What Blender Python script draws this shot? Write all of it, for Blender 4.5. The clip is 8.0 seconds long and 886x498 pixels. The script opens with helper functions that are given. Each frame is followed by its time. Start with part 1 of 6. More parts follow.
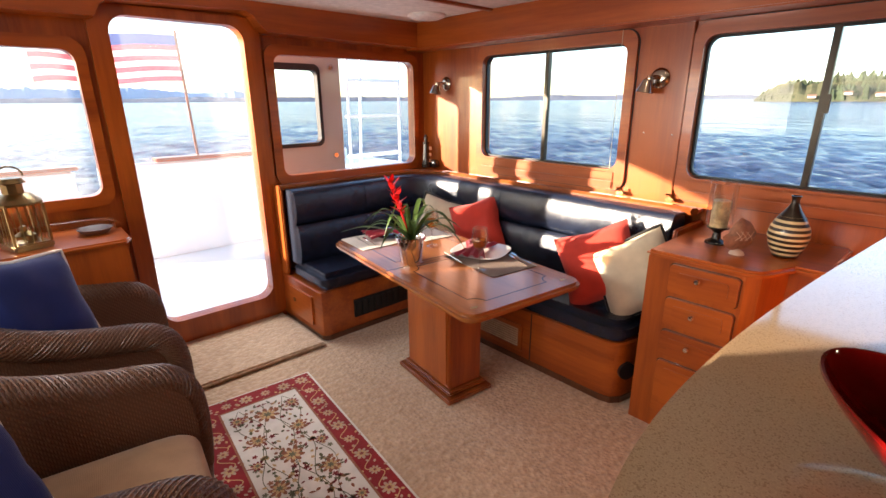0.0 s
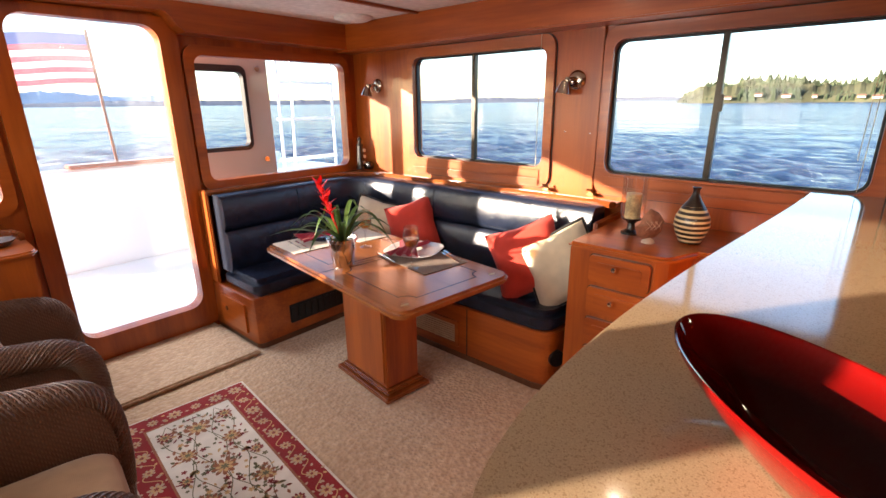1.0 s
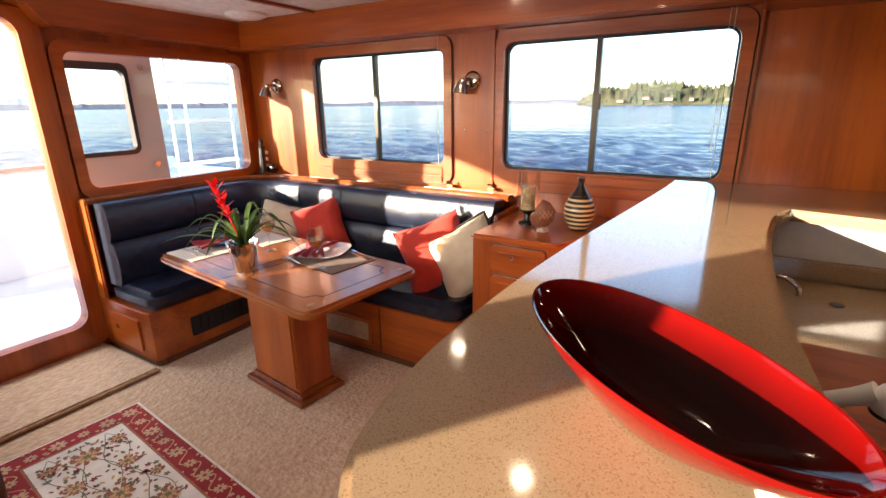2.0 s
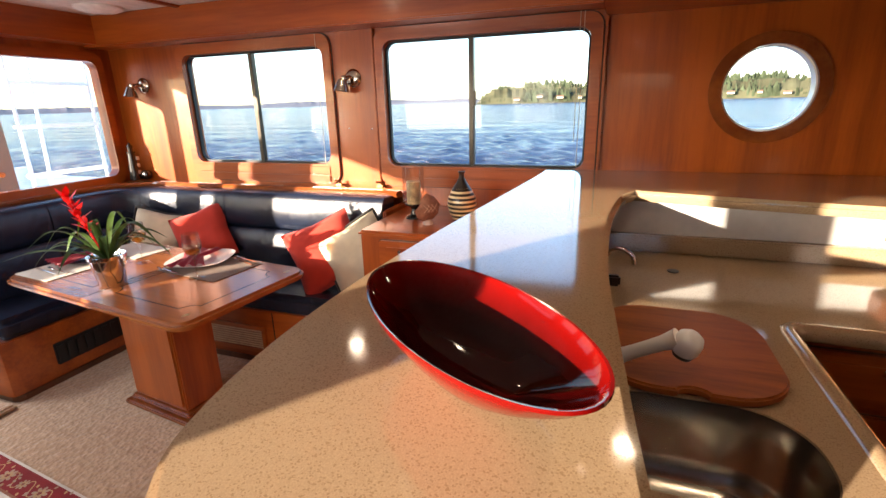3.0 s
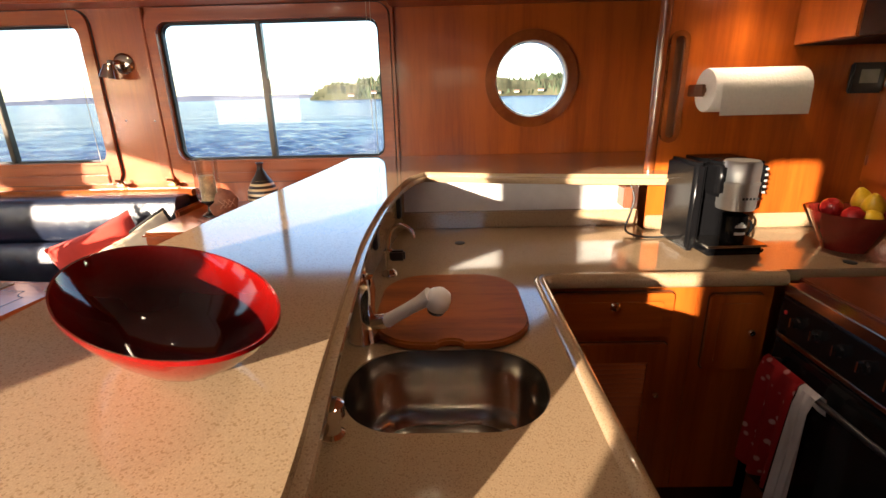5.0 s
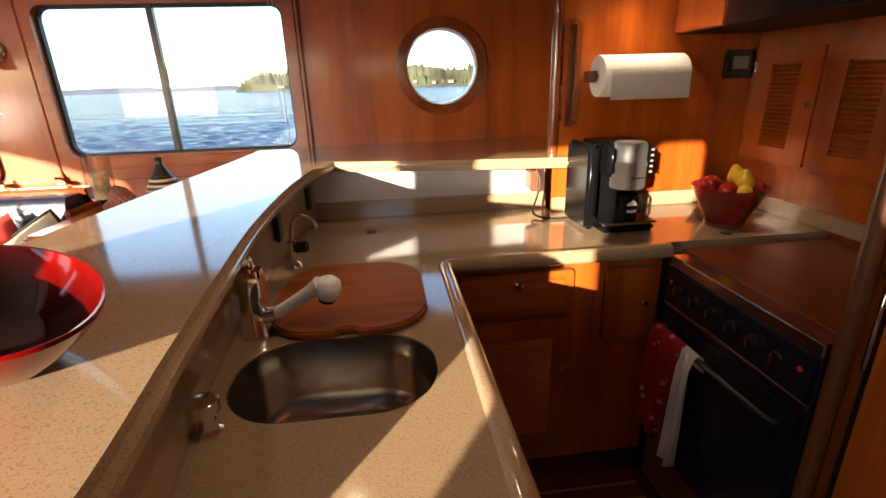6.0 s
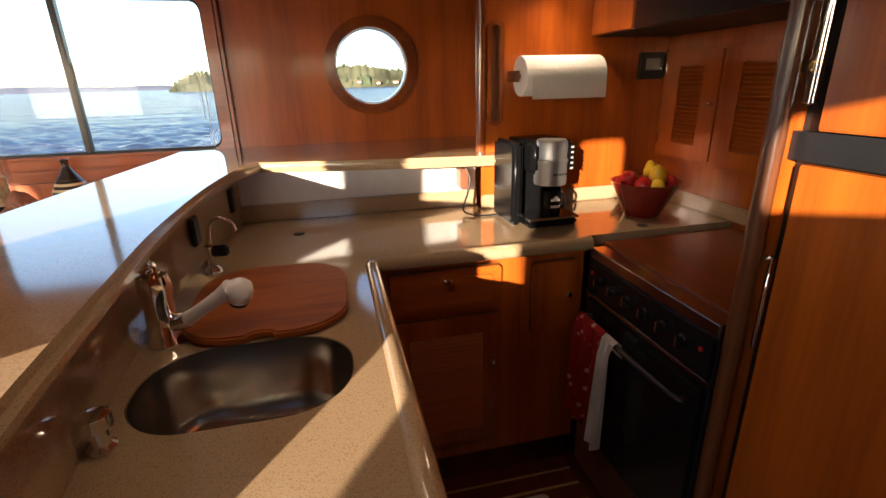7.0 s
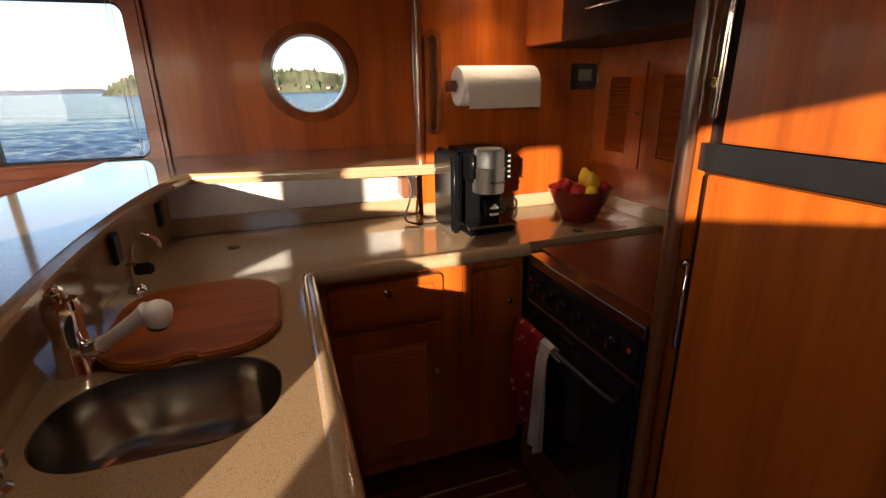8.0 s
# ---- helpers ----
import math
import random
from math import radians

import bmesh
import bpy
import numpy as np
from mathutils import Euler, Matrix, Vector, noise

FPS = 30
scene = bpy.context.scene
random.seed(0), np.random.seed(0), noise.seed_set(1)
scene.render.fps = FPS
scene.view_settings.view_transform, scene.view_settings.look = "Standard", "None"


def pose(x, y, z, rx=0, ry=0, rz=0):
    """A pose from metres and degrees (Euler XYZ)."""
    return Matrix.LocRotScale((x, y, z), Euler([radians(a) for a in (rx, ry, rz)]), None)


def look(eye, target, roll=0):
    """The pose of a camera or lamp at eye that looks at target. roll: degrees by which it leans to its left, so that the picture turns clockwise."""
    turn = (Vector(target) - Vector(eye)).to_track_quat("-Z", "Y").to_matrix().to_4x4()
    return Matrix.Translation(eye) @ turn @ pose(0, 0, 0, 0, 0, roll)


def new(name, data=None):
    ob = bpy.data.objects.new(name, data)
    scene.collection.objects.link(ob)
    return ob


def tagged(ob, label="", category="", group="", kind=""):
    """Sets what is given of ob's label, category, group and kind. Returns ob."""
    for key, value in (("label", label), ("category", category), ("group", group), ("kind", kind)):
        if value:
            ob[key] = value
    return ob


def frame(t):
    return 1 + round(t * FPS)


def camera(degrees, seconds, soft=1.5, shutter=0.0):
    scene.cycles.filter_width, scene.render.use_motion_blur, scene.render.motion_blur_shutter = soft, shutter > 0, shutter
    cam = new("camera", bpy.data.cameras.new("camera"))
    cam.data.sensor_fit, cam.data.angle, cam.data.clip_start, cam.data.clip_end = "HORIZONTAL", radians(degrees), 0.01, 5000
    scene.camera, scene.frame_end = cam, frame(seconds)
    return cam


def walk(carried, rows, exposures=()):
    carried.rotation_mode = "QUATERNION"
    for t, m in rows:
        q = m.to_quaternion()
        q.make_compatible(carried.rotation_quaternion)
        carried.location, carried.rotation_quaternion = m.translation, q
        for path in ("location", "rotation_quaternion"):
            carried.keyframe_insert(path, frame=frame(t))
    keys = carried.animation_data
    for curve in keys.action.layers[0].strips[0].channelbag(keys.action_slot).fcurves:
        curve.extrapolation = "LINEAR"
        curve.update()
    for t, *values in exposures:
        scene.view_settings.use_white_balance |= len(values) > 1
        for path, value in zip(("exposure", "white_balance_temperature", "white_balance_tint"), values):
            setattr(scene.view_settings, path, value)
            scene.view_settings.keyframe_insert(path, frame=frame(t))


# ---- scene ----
EXPOSURES = [(0.0, 2.25, 6500, 13), (4.0, 2.28, 6500, 13), (6.0, 2.20, 6500, 13), (7.0, 2.10, 6500, 13), (7.5, 1.94, 6500, 13), (8.0, 1.70, 6500, 13)]
cam = camera(86.24, 8.0)
# seconds, x, y, z, yaw, pitch, roll
PATH = [
    (0.0, 0.339, 0.226, 1.503, -42.50, -17.44, 0.30),
    (0.5, 0.355, 0.184, 1.500, -45.33, -17.26, 0.47),
    (1.0, 0.366, 0.146, 1.494, -49.26, -17.18, 0.55),
    (1.5, 0.361, 0.114, 1.483, -54.17, -17.04, 0.46),
    (3.0, 0.378, -0.063, 1.459, -70.60, -17.16, 1.40),
    (3.5, 0.381, -0.115, 1.447, -76.33, -17.30, 1.41),
    (4.0, 0.384, -0.161, 1.433, -81.00, -17.33, 1.26),
    (4.5, 0.381, -0.212, 1.425, -85.11, -17.65, 1.27),
    (5.0, 0.375, -0.261, 1.419, -89.51, -18.06, 1.30),
    (6.5, 0.347, -0.426, 1.399, -100.22, -19.60, 1.68),
    (7.0, 0.338, -0.454, 1.396, -103.26, -19.39, 1.38),
    (7.5, 0.330, -0.488, 1.403, -105.96, -19.24, 1.20),
    (8.0, 0.330, -0.508, 1.411, -108.87, -18.94, 1.03),
]
walk(cam, [(t, pose(x, y, z, 90 + pitch, roll, yaw)) for t, x, y, z, yaw, pitch, roll in PATH], EXPOSURES)

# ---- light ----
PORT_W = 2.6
SUN_ELEV, SUN_DIR = 10.5, Vector((0.819, -0.573, 0.0))
world = bpy.data.worlds.new("world")
scene.world = world
world.use_nodes = True
wn = world.node_tree.nodes
sky = wn.new("ShaderNodeTexSky")
sky.sky_type, sky.sun_disc = "NISHITA", False
sky.sun_elevation = radians(SUN_ELEV)
sky.sun_rotation = math.atan2(-SUN_DIR.x, -SUN_DIR.y)
sky.air_density, sky.dust_density, sky.ozone_density = 0.9, 0.6, 2.0
wn["Background"].inputs["Strength"].default_value = 0.15
world.node_tree.links.new(sky.outputs[0], wn["Background"].inputs["Color"])
sun = new("sun", bpy.data.lights.new("sun", "SUN"))
sun.data.energy, sun.data.angle, sun.data.color = 5.0, radians(0.6), (1.0, 0.85, 0.66)
sun_way = Vector((SUN_DIR.x * math.cos(radians(SUN_ELEV)), SUN_DIR.y * math.cos(radians(SUN_ELEV)), -math.sin(radians(SUN_ELEV))))
sun.matrix_world = look((-8, 8, 6), Vector((-8, 8, 6)) + sun_way)

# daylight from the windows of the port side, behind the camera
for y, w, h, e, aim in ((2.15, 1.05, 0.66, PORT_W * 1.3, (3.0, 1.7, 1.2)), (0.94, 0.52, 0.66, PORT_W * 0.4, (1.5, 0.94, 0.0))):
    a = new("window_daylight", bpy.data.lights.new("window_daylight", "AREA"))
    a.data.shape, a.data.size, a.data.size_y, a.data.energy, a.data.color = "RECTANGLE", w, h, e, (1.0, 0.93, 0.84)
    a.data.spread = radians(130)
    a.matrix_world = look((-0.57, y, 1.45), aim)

# added fill lamp out of view above the aft deck, standing in for skylight
a = new("aft_fill_lamp", bpy.data.lights.new("aft_fill_lamp", "AREA"))
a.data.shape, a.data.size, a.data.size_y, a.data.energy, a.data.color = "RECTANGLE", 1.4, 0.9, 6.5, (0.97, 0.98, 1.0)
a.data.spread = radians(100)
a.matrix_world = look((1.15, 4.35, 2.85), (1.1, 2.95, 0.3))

# ---- materials ----
def material(name, rough=0.5, metal=0.0, spec=0.5, coat=0.0):
    m = bpy.data.materials.new(name)
    m.use_nodes = True
    b = m.node_tree.nodes["Principled BSDF"]
    b.inputs["Roughness"].default_value = rough
    b.inputs["Metallic"].default_value = metal
    b.inputs["Specular IOR Level"].default_value = spec
    b.inputs["Coat Weight"].default_value = coat
    b.inputs["Coat Roughness"].default_value = 0.08
    return m, m.node_tree.nodes, m.node_tree.links, b


def mixed(nodes, links, fac, a, b):
    r = nodes.new("ShaderNodeValToRGB")
    r.color_ramp.elements[0].color, r.color_ramp.elements[1].color = (*a, 1), (*b, 1)
    links.new(fac, r.inputs[0])
    return r


def coords(nodes, links, scale, kind="Object"):
    tc, mp = nodes.new("ShaderNodeTexCoord"), nodes.new("ShaderNodeMapping")
    mp.inputs["Scale"].default_value = scale
    links.new(tc.outputs[kind], mp.inputs[0])
    return mp


def bump(nodes, links, b, height, strength, dist=0.002):
    n = nodes.new("ShaderNodeBump")
    n.inputs["Strength"].default_value, n.inputs["Distance"].default_value = strength, dist
    links.new(height, n.inputs["Height"])
    links.new(n.outputs[0], b.inputs["Normal"])


def wood(name, dark, light, scale=(3, 3, 3), grain=0.5, rough=0.30, coat=0.24):
    """Varnished wood: long soft streaks, fine pores and a slow change of tone."""
    m, n, l, b = material(name, rough, coat=coat)
    mp = coords(n, l, scale)
    a = n.new("ShaderNodeTexNoise")
    a.inputs["Scale"].default_value, a.inputs["Detail"].default_value, a.inputs["Roughness"].default_value = 6.0, 8.0, 0.62
    l.new(mp.outputs[0], a.inputs["Vector"])
    w = n.new("ShaderNodeTexNoise")
    w.inputs["Scale"].default_value, w.inputs["Detail"].default_value = 0.9, 2.0
    l.new(mp.outputs[0], w.inputs["Vector"])
    info = n.new("ShaderNodeObjectInfo")
    add = n.new("ShaderNodeMath"); add.operation = "MULTIPLY_ADD"
    add.inputs[1].default_value = 0.55
    l.new(a.outputs[0], add.inputs[0]); l.new(w.outputs[0], add.inputs[2])
    add2 = n.new("ShaderNodeMath"); add2.operation = "MULTIPLY_ADD"
    add2.inputs[1].default_value = 0.12
    l.new(info.outputs["Random"], add2.inputs[0]); l.new(add.outputs[0], add2.inputs[2])
    r = mixed(n, l, add2.outputs[0], dark, light)
    r.color_ramp.elements[0].position, r.color_ramp.elements[1].position = 0.5 + 0.25 * (1 - grain), 1.08 - 0.1 * (1 - grain)
    l.new(r.outputs[0], b.inputs["Base Color"])
    bump(n, l, b, a.outputs[0], 0.08, 0.001)
    return m


TEAK_D, TEAK_L = (0.225, 0.040, 0.0040), (0.40, 0.089, 0.0090)
teak_v = wood("teak upright grain", TEAK_D, TEAK_L, (9, 9, 0.7))
teak_x = wood("teak grain along x", TEAK_D, TEAK_L, (0.7, 9, 9))
teak_y = wood("teak grain along y", TEAK_D, TEAK_L, (9, 0.7, 9))
teak_dark = wood("dark teak", (0.055, 0.018, 0.007), (0.12, 0.04, 0.014), (9, 9, 0.9))
teak_rail = wood("teak moulding", (0.16, 0.036, 0.008), (0.27, 0.075, 0.016), (4, 4, 4), 0.3, 0.2, 0.5)
board_wood = wood("cutting board wood", (0.13, 0.028, 0.003), (0.31, 0.080, 0.009), (14, 2, 14), 0.7, 0.55, 0.0)
board_wood.node_tree.nodes["Principled BSDF"].inputs["Specular IOR Level"].default_value = 0.25
fridge_wood = wood("refrigerator veneer", (0.23, 0.045, 0.004), (0.42, 0.098, 0.009), (14, 14, 0.8), 0.7, 0.33)
stove_wood = wood("stove cover wood", (0.09, 0.018, 0.006), (0.17, 0.038, 0.012), (1.0, 10, 10), 0.4, 0.3)


def plain(name, col, rough=0.5, metal=0.0, spec=0.5, coat=0.0, vary=0.12, size=25.0, relief=0.0):
    m, n, l, b = material(name, rough, metal, spec, coat)
    mp = coords(n, l, (1, 1, 1))
    t = n.new("ShaderNodeTexNoise")
    t.inputs["Scale"].default_value, t.inputs["Detail"].default_value = size, 6.0
    l.new(mp.outputs[0], t.inputs["Vector"])
    r = mixed(n, l, t.outputs[0], tuple(c * (1 - vary) for c in col), tuple(min(1, c * (1 + vary)) for c in col))
    r.color_ramp.elements[0].position, r.color_ramp.elements[1].position = 0.3, 0.7
    l.new(r.outputs[0], b.inputs["Base Color"])
    if relief:
        bump(n, l, b, t.outputs[0], relief, 0.004)
    return m


white_panel = plain("white vinyl ceiling", (0.78, 0.75, 0.70), 0.6)
white_paint = plain("white gelcoat", (0.92, 0.92, 0.91), 0.25, vary=0.015, size=3.0)
chrome = plain("chrome", (0.85, 0.84, 0.82), 0.08, 1.0, vary=0.03)
bronze_alu = plain("dark bronze window metal", (0.035, 0.028, 0.02), 0.3, 0.6)
gasket = plain("black rubber", (0.012, 0.012, 0.012), 0.55)
black_gloss = plain("black glossy plastic", (0.008, 0.008, 0.009), 0.15, spec=0.3)
black_matt = plain("black enamel", (0.010, 0.010, 0.011), 0.3)
brass = plain("old brass", (0.26, 0.18, 0.075), 0.3, 1.0)
panel_alu = plain("pale metal panel", (0.70, 0.69, 0.66), 0.42, 0.25, vary=0.04)


def brushed(name, col, rough):
    m, n, l, b = material(name, rough, 1.0)
    mp = coords(n, l, (3, 120, 120))
    t = n.new("ShaderNodeTexNoise"); t.inputs["Scale"].default_value = 4.0; t.inputs["Detail"].default_value = 4.0
    l.new(mp.outputs[0], t.inputs["Vector"])
    r = mixed(n, l, t.outputs[0], tuple(c * 0.8 for c in col), col)
    l.new(r.outputs[0], b.inputs["Base Color"])
    bump(n, l, b, t.outputs[0], 0.05, 0.001)
    return m


steel = brushed("brushed stainless steel", (0.52, 0.49, 0.45), 0.20)


def leather():
    m, n, l, b = material("navy leather", 0.27, spec=0.6)
    mp = coords(n, l, (1, 1, 1))
    v = n.new("ShaderNodeTexVoronoi"); v.inputs["Scale"].default_value = 260.0
    t = n.new("ShaderNodeTexNoise"); t.inputs["Scale"].default_value = 5.0; t.inputs["Detail"].default_value = 5.0
    l.new(mp.outputs[0], v.inputs["Vector"]); l.new(mp.outputs[0], t.inputs["Vector"])
    r = mixed(n, l, t.outputs[0], (0.006, 0.009, 0.020), (0.014, 0.020, 0.040))
    l.new(r.outputs[0], b.inputs["Base Color"])
    a = n.new("ShaderNodeMath"); a.operation = "MULTIPLY_ADD"; a.inputs[1].default_value = 0.12
    l.new(v.outputs["Distance"], a.inputs[0]); l.new(t.outputs[0], a.inputs[2])
    bump(n, l, b, a.outputs[0], 0.5, 0.012)
    return m


navy = leather()


def cloth(name, col, vary=0.15, weave=420.0, rough=0.9, sheen=0.2):
    m, n, l, b = material(name, rough, spec=0.2)
    b.inputs["Sheen Weight"].default_value = sheen
    mp = coords(n, l, (1, 1, 1))
    w = n.new("ShaderNodeTexWave"); w.inputs["Scale"].default_value = weave / 6.0; w.inputs["Distortion"].default_value = 2.5
    t = n.new("ShaderNodeTexNoise"); t.inputs["Scale"].default_value = 9.0; t.inputs["Detail"].default_value = 6.0
    l.new(mp.outputs[0], w.inputs["Vector"]); l.new(mp.outputs[0], t.inputs["Vector"])
    r = mixed(n, l, t.outputs[0], tuple(c * (1 - vary) for c in col), tuple(min(1, c * (1 + vary)) for c in col))
    r.color_ramp.elements[0].position, r.color_ramp.elements[1].position = 0.3, 0.7
    l.new(r.outputs[0], b.inputs["Base Color"])
    a = n.new("ShaderNodeMath"); a.operation = "MULTIPLY_ADD"; a.inputs[1].default_value = 0.15
    l.new(w.outputs[0], a.inputs[0]); l.new(t.outputs[0], a.inputs[2])
    bump(n, l, b, a.outputs[0], 0.35, 0.006)
    return m


red_cloth = cloth("coral red cushion cloth", (0.50, 0.045, 0.028))
cream_cloth = cloth("cream cushion cloth", (0.62, 0.52, 0.36))
blue_cloth = cloth("royal blue cushion cloth", (0.007, 0.015, 0.092))
piping_cloth = cloth("white piping", (0.66, 0.60, 0.52))
dark_piping = cloth("black piping", (0.015, 0.013, 0.012))
seat_cloth = cloth("tan seat cushion cloth", (0.34, 0.20, 0.105))
napkin_cloth = cloth("crimson napkin cloth", (0.38, 0.012, 0.034))
white_cloth = cloth("white towel cloth", (0.72, 0.69, 0.68))


def carpet():
    m, n, l, b = material("beige loop carpet", 0.95, spec=0.1)
    b.inputs["Sheen Weight"].default_value = 0.3
    mp = coords(n, l, (1, 1, 1))
    v = n.new("ShaderNodeTexVoronoi"); v.inputs["Scale"].default_value = 52.0
    mp2 = coords(n, l, (26, 40, 20))
    s = n.new("ShaderNodeTexNoise"); s.inputs["Scale"].default_value = 1.0; s.inputs["Detail"].default_value = 3.0
    t = n.new("ShaderNodeTexNoise"); t.inputs["Scale"].default_value = 1.6; t.inputs["Detail"].default_value = 4.0
    l.new(mp.outputs[0], v.inputs["Vector"]); l.new(mp2.outputs[0], s.inputs["Vector"]); l.new(mp.outputs[0], t.inputs["Vector"])
    a = n.new("ShaderNodeMath"); a.operation = "MULTIPLY_ADD"; a.inputs[1].default_value = 0.9
    l.new(s.outputs[0], a.inputs[0])
    a2 = n.new("ShaderNodeMath"); a2.operation = "MULTIPLY"; a2.inputs[1].default_value = 0.45
    l.new(t.outputs[0], a2.inputs[0]); l.new(a2.outputs[0], a.inputs[2])
    r = mixed(n, l, a.outputs[0], (0.345, 0.225, 0.132), (0.55, 0.395, 0.255))
    r.color_ramp.elements[0].position, r.color_ramp.elements[1].position = 0.42, 0.9
    l.new(r.outputs[0], b.inputs["Base Color"])
    h = n.new("ShaderNodeMath"); h.operation = "ADD"
    l.new(s.outputs[0], h.inputs[0]); l.new(v.outputs["Distance"], h.inputs[1])
    bump(n, l, b, h.outputs[0], 0.65, 0.010)
    return m


carpet_mat = carpet()


def solid_surface():
    """Speckled tan composite worktop."""
    m, n, l, b = material("speckled tan composite", 0.10, coat=0.6)
    mp = coords(n, l, (1, 1, 1))
    v = n.new("ShaderNodeTexVoronoi"); v.inputs["Scale"].default_value = 700.0
    v2 = n.new("ShaderNodeTexVoronoi"); v2.inputs["Scale"].default_value = 480.0
    t = n.new("ShaderNodeTexNoise"); t.inputs["Scale"].default_value = 420.0; t.inputs["Detail"].default_value = 2.0
    for q in (v, v2, t):
        l.new(mp.outputs[0], q.inputs["Vector"])
    sep = n.new("ShaderNodeSeparateColor"); l.new(v.outputs["Color"], sep.inputs[0])
    r = mixed(n, l, sep.outputs[0], (0.325, 0.222, 0.128), (0.390, 0.272, 0.160))
    sep2 = n.new("ShaderNodeSeparateColor"); l.new(v2.outputs["Color"], sep2.inputs[0])
    gt = n.new("ShaderNodeMath"); gt.operation = "GREATER_THAN"; gt.inputs[1].default_value = 0.88
    l.new(sep2.outputs[1], gt.inputs[0])
    mx = n.new("ShaderNodeMix"); mx.data_type = "RGBA"
    l.new(gt.outputs[0], mx.inputs["Factor"]); l.new(r.outputs[0], mx.inputs["A"])
    mx.inputs["B"].default_value = (0.270, 0.175, 0.095, 1)
    l.new(mx.outputs["Result"], b.inputs["Base Color"])
    return m


stone = solid_surface()


def glass(name, rough=0.0, tint=(1, 1, 1), base=0.02):
    """Thin clear glass: what lies behind it, and a mirror image by the angle."""
    m = bpy.data.materials.new(name)
    m.use_nodes = True
    n, l = m.node_tree.nodes, m.node_tree.links
    n.remove(n["Principled BSDF"])
    tr, gl, fr, mx = n.new("ShaderNodeBsdfTransparent"), n.new("ShaderNodeBsdfGlossy"), n.new("ShaderNodeLayerWeight"), n.new("ShaderNodeMixShader")
    tr.inputs[0].default_value = (*tint, 1)
    gl.inputs["Roughness"].default_value = rough
    fr.inputs["Blend"].default_value = 0.5
    pw = n.new("ShaderNodeMath"); pw.operation = "POWER"; pw.inputs[1].default_value = 4.0
    ad = n.new("ShaderNodeMath"); ad.operation = "MULTIPLY_ADD"; ad.inputs[1].default_value, ad.inputs[2].default_value = 0.28, base
    l.new(fr.outputs["Facing"], pw.inputs[0]); l.new(pw.outputs[0], ad.inputs[0])
    l.new(ad.outputs[0], mx.inputs[0]); l.new(tr.outputs[0], mx.inputs[1]); l.new(gl.outputs[0], mx.inputs[2])
    l.new(mx.outputs[0], n["Material Output"].inputs[0])
    return m


pane_glass = glass("window glass", base=0.013)
clear_glass = glass("drinking glass", 0.0, (0.96, 0.96, 0.95), 0.14)


def hazed_glass():
    """Outer glass: clear, with a thin daylight-scattering film added to imitate glare."""
    m = glass("glare-veiled window glass", base=0.03)
    n, l = m.node_tree.nodes, m.node_tree.links
    out = n["Material Output"]
    src = out.inputs[0].links[0].from_socket
    tc = coords(n, l, (1, 1, 1))
    t = n.new("ShaderNodeTexNoise")
    t.inputs["Scale"].default_value, t.inputs["Detail"].default_value = 3.0, 4.0
    l.new(tc.outputs[0], t.inputs["Vector"])
    k = n.new("ShaderNodeMath"); k.operation = "MULTIPLY_ADD"; k.inputs[1].default_value, k.inputs[2].default_value = 0.045, HAZE
    l.new(t.outputs[0], k.inputs[0])
    tl, mx = n.new("ShaderNodeBsdfTranslucent"), n.new("ShaderNodeMixShader")
    tl.inputs[0].default_value = (0.9, 0.9, 0.9, 1)
    l.new(k.outputs[0], mx.inputs[0]); l.new(src, mx.inputs[1]); l.new(tl.outputs[0], mx.inputs[2])
    l.new(mx.outputs[0], out.inputs[0])
    return m


HAZE = 0.018
haze_glass = hazed_glass()
wine = glass("white wine", 0.0, (0.88, 0.60, 0.20), 0.06)


def red_lacquer():
    m, n, l, b = material("red lacquer with painted shade", 0.07, spec=0.15)
    mp = coords(n, l, (1, 1, 1))
    sx = n.new("ShaderNodeSeparateXYZ"); l.new(mp.outputs[0], sx.inputs[0])
    t = n.new("ShaderNodeTexNoise"); t.inputs["Scale"].default_value = 8.0; t.inputs["Detail"].default_value = 4.0
    l.new(mp.outputs[0], t.inputs["Vector"])
    a = n.new("ShaderNodeMath"); a.operation = "MULTIPLY_ADD"; a.inputs[1].default_value = 0.03
    l.new(t.outputs[0], a.inputs[0]); l.new(sx.outputs[2], a.inputs[2])
    # shade inside the bowl is put into the colour, darker towards the bottom
    r = mixed(n, l, a.outputs[0], (0.022, 0.0008, 0.0008), (0.135, 0.0022, 0.0016))
    r.color_ramp.elements[0].position, r.color_ramp.elements[1].position = 0.058, 0.108
    l.new(r.outputs[0], b.inputs["Base Color"])
    return m


lacquer = red_lacquer()
red_gloss = plain("red lacquer", (0.115, 0.0020, 0.0016), 0.10, spec=0.35, vary=0.06)


# ---- mesh tools ----
from mathutils.geometry import tessellate_polygon


def thing(name, label, category, at=(0, 0, 0), turn=0.0, group="", kind=""):
    e = new(name)
    e.empty_display_size = 0.05
    e.matrix_world = pose(*at, 0, 0, turn)
    return tagged(e, label, category, group, kind)


def part(name, bm, mat, parent=None, label="", smooth=False):
    me = bpy.data.meshes.new(name)
    bmesh.ops.recalc_face_normals(bm, faces=bm.faces)
    bm.to_mesh(me)
    bm.free()
    me.materials.append(mat)
    if smooth:
        for p in me.polygons:
            p.use_smooth = True
        me.set_sharp_from_angle(angle=radians(40))
    ob = new(name, me)
    if parent is not None:
        ob.parent = parent
    return tagged(ob, label)


def again(ob, name, parent, m):
    """The same mesh once more, as an object of its own."""
    o = new(name, ob.data)
    o.parent = parent
    o.matrix_local = m
    return o


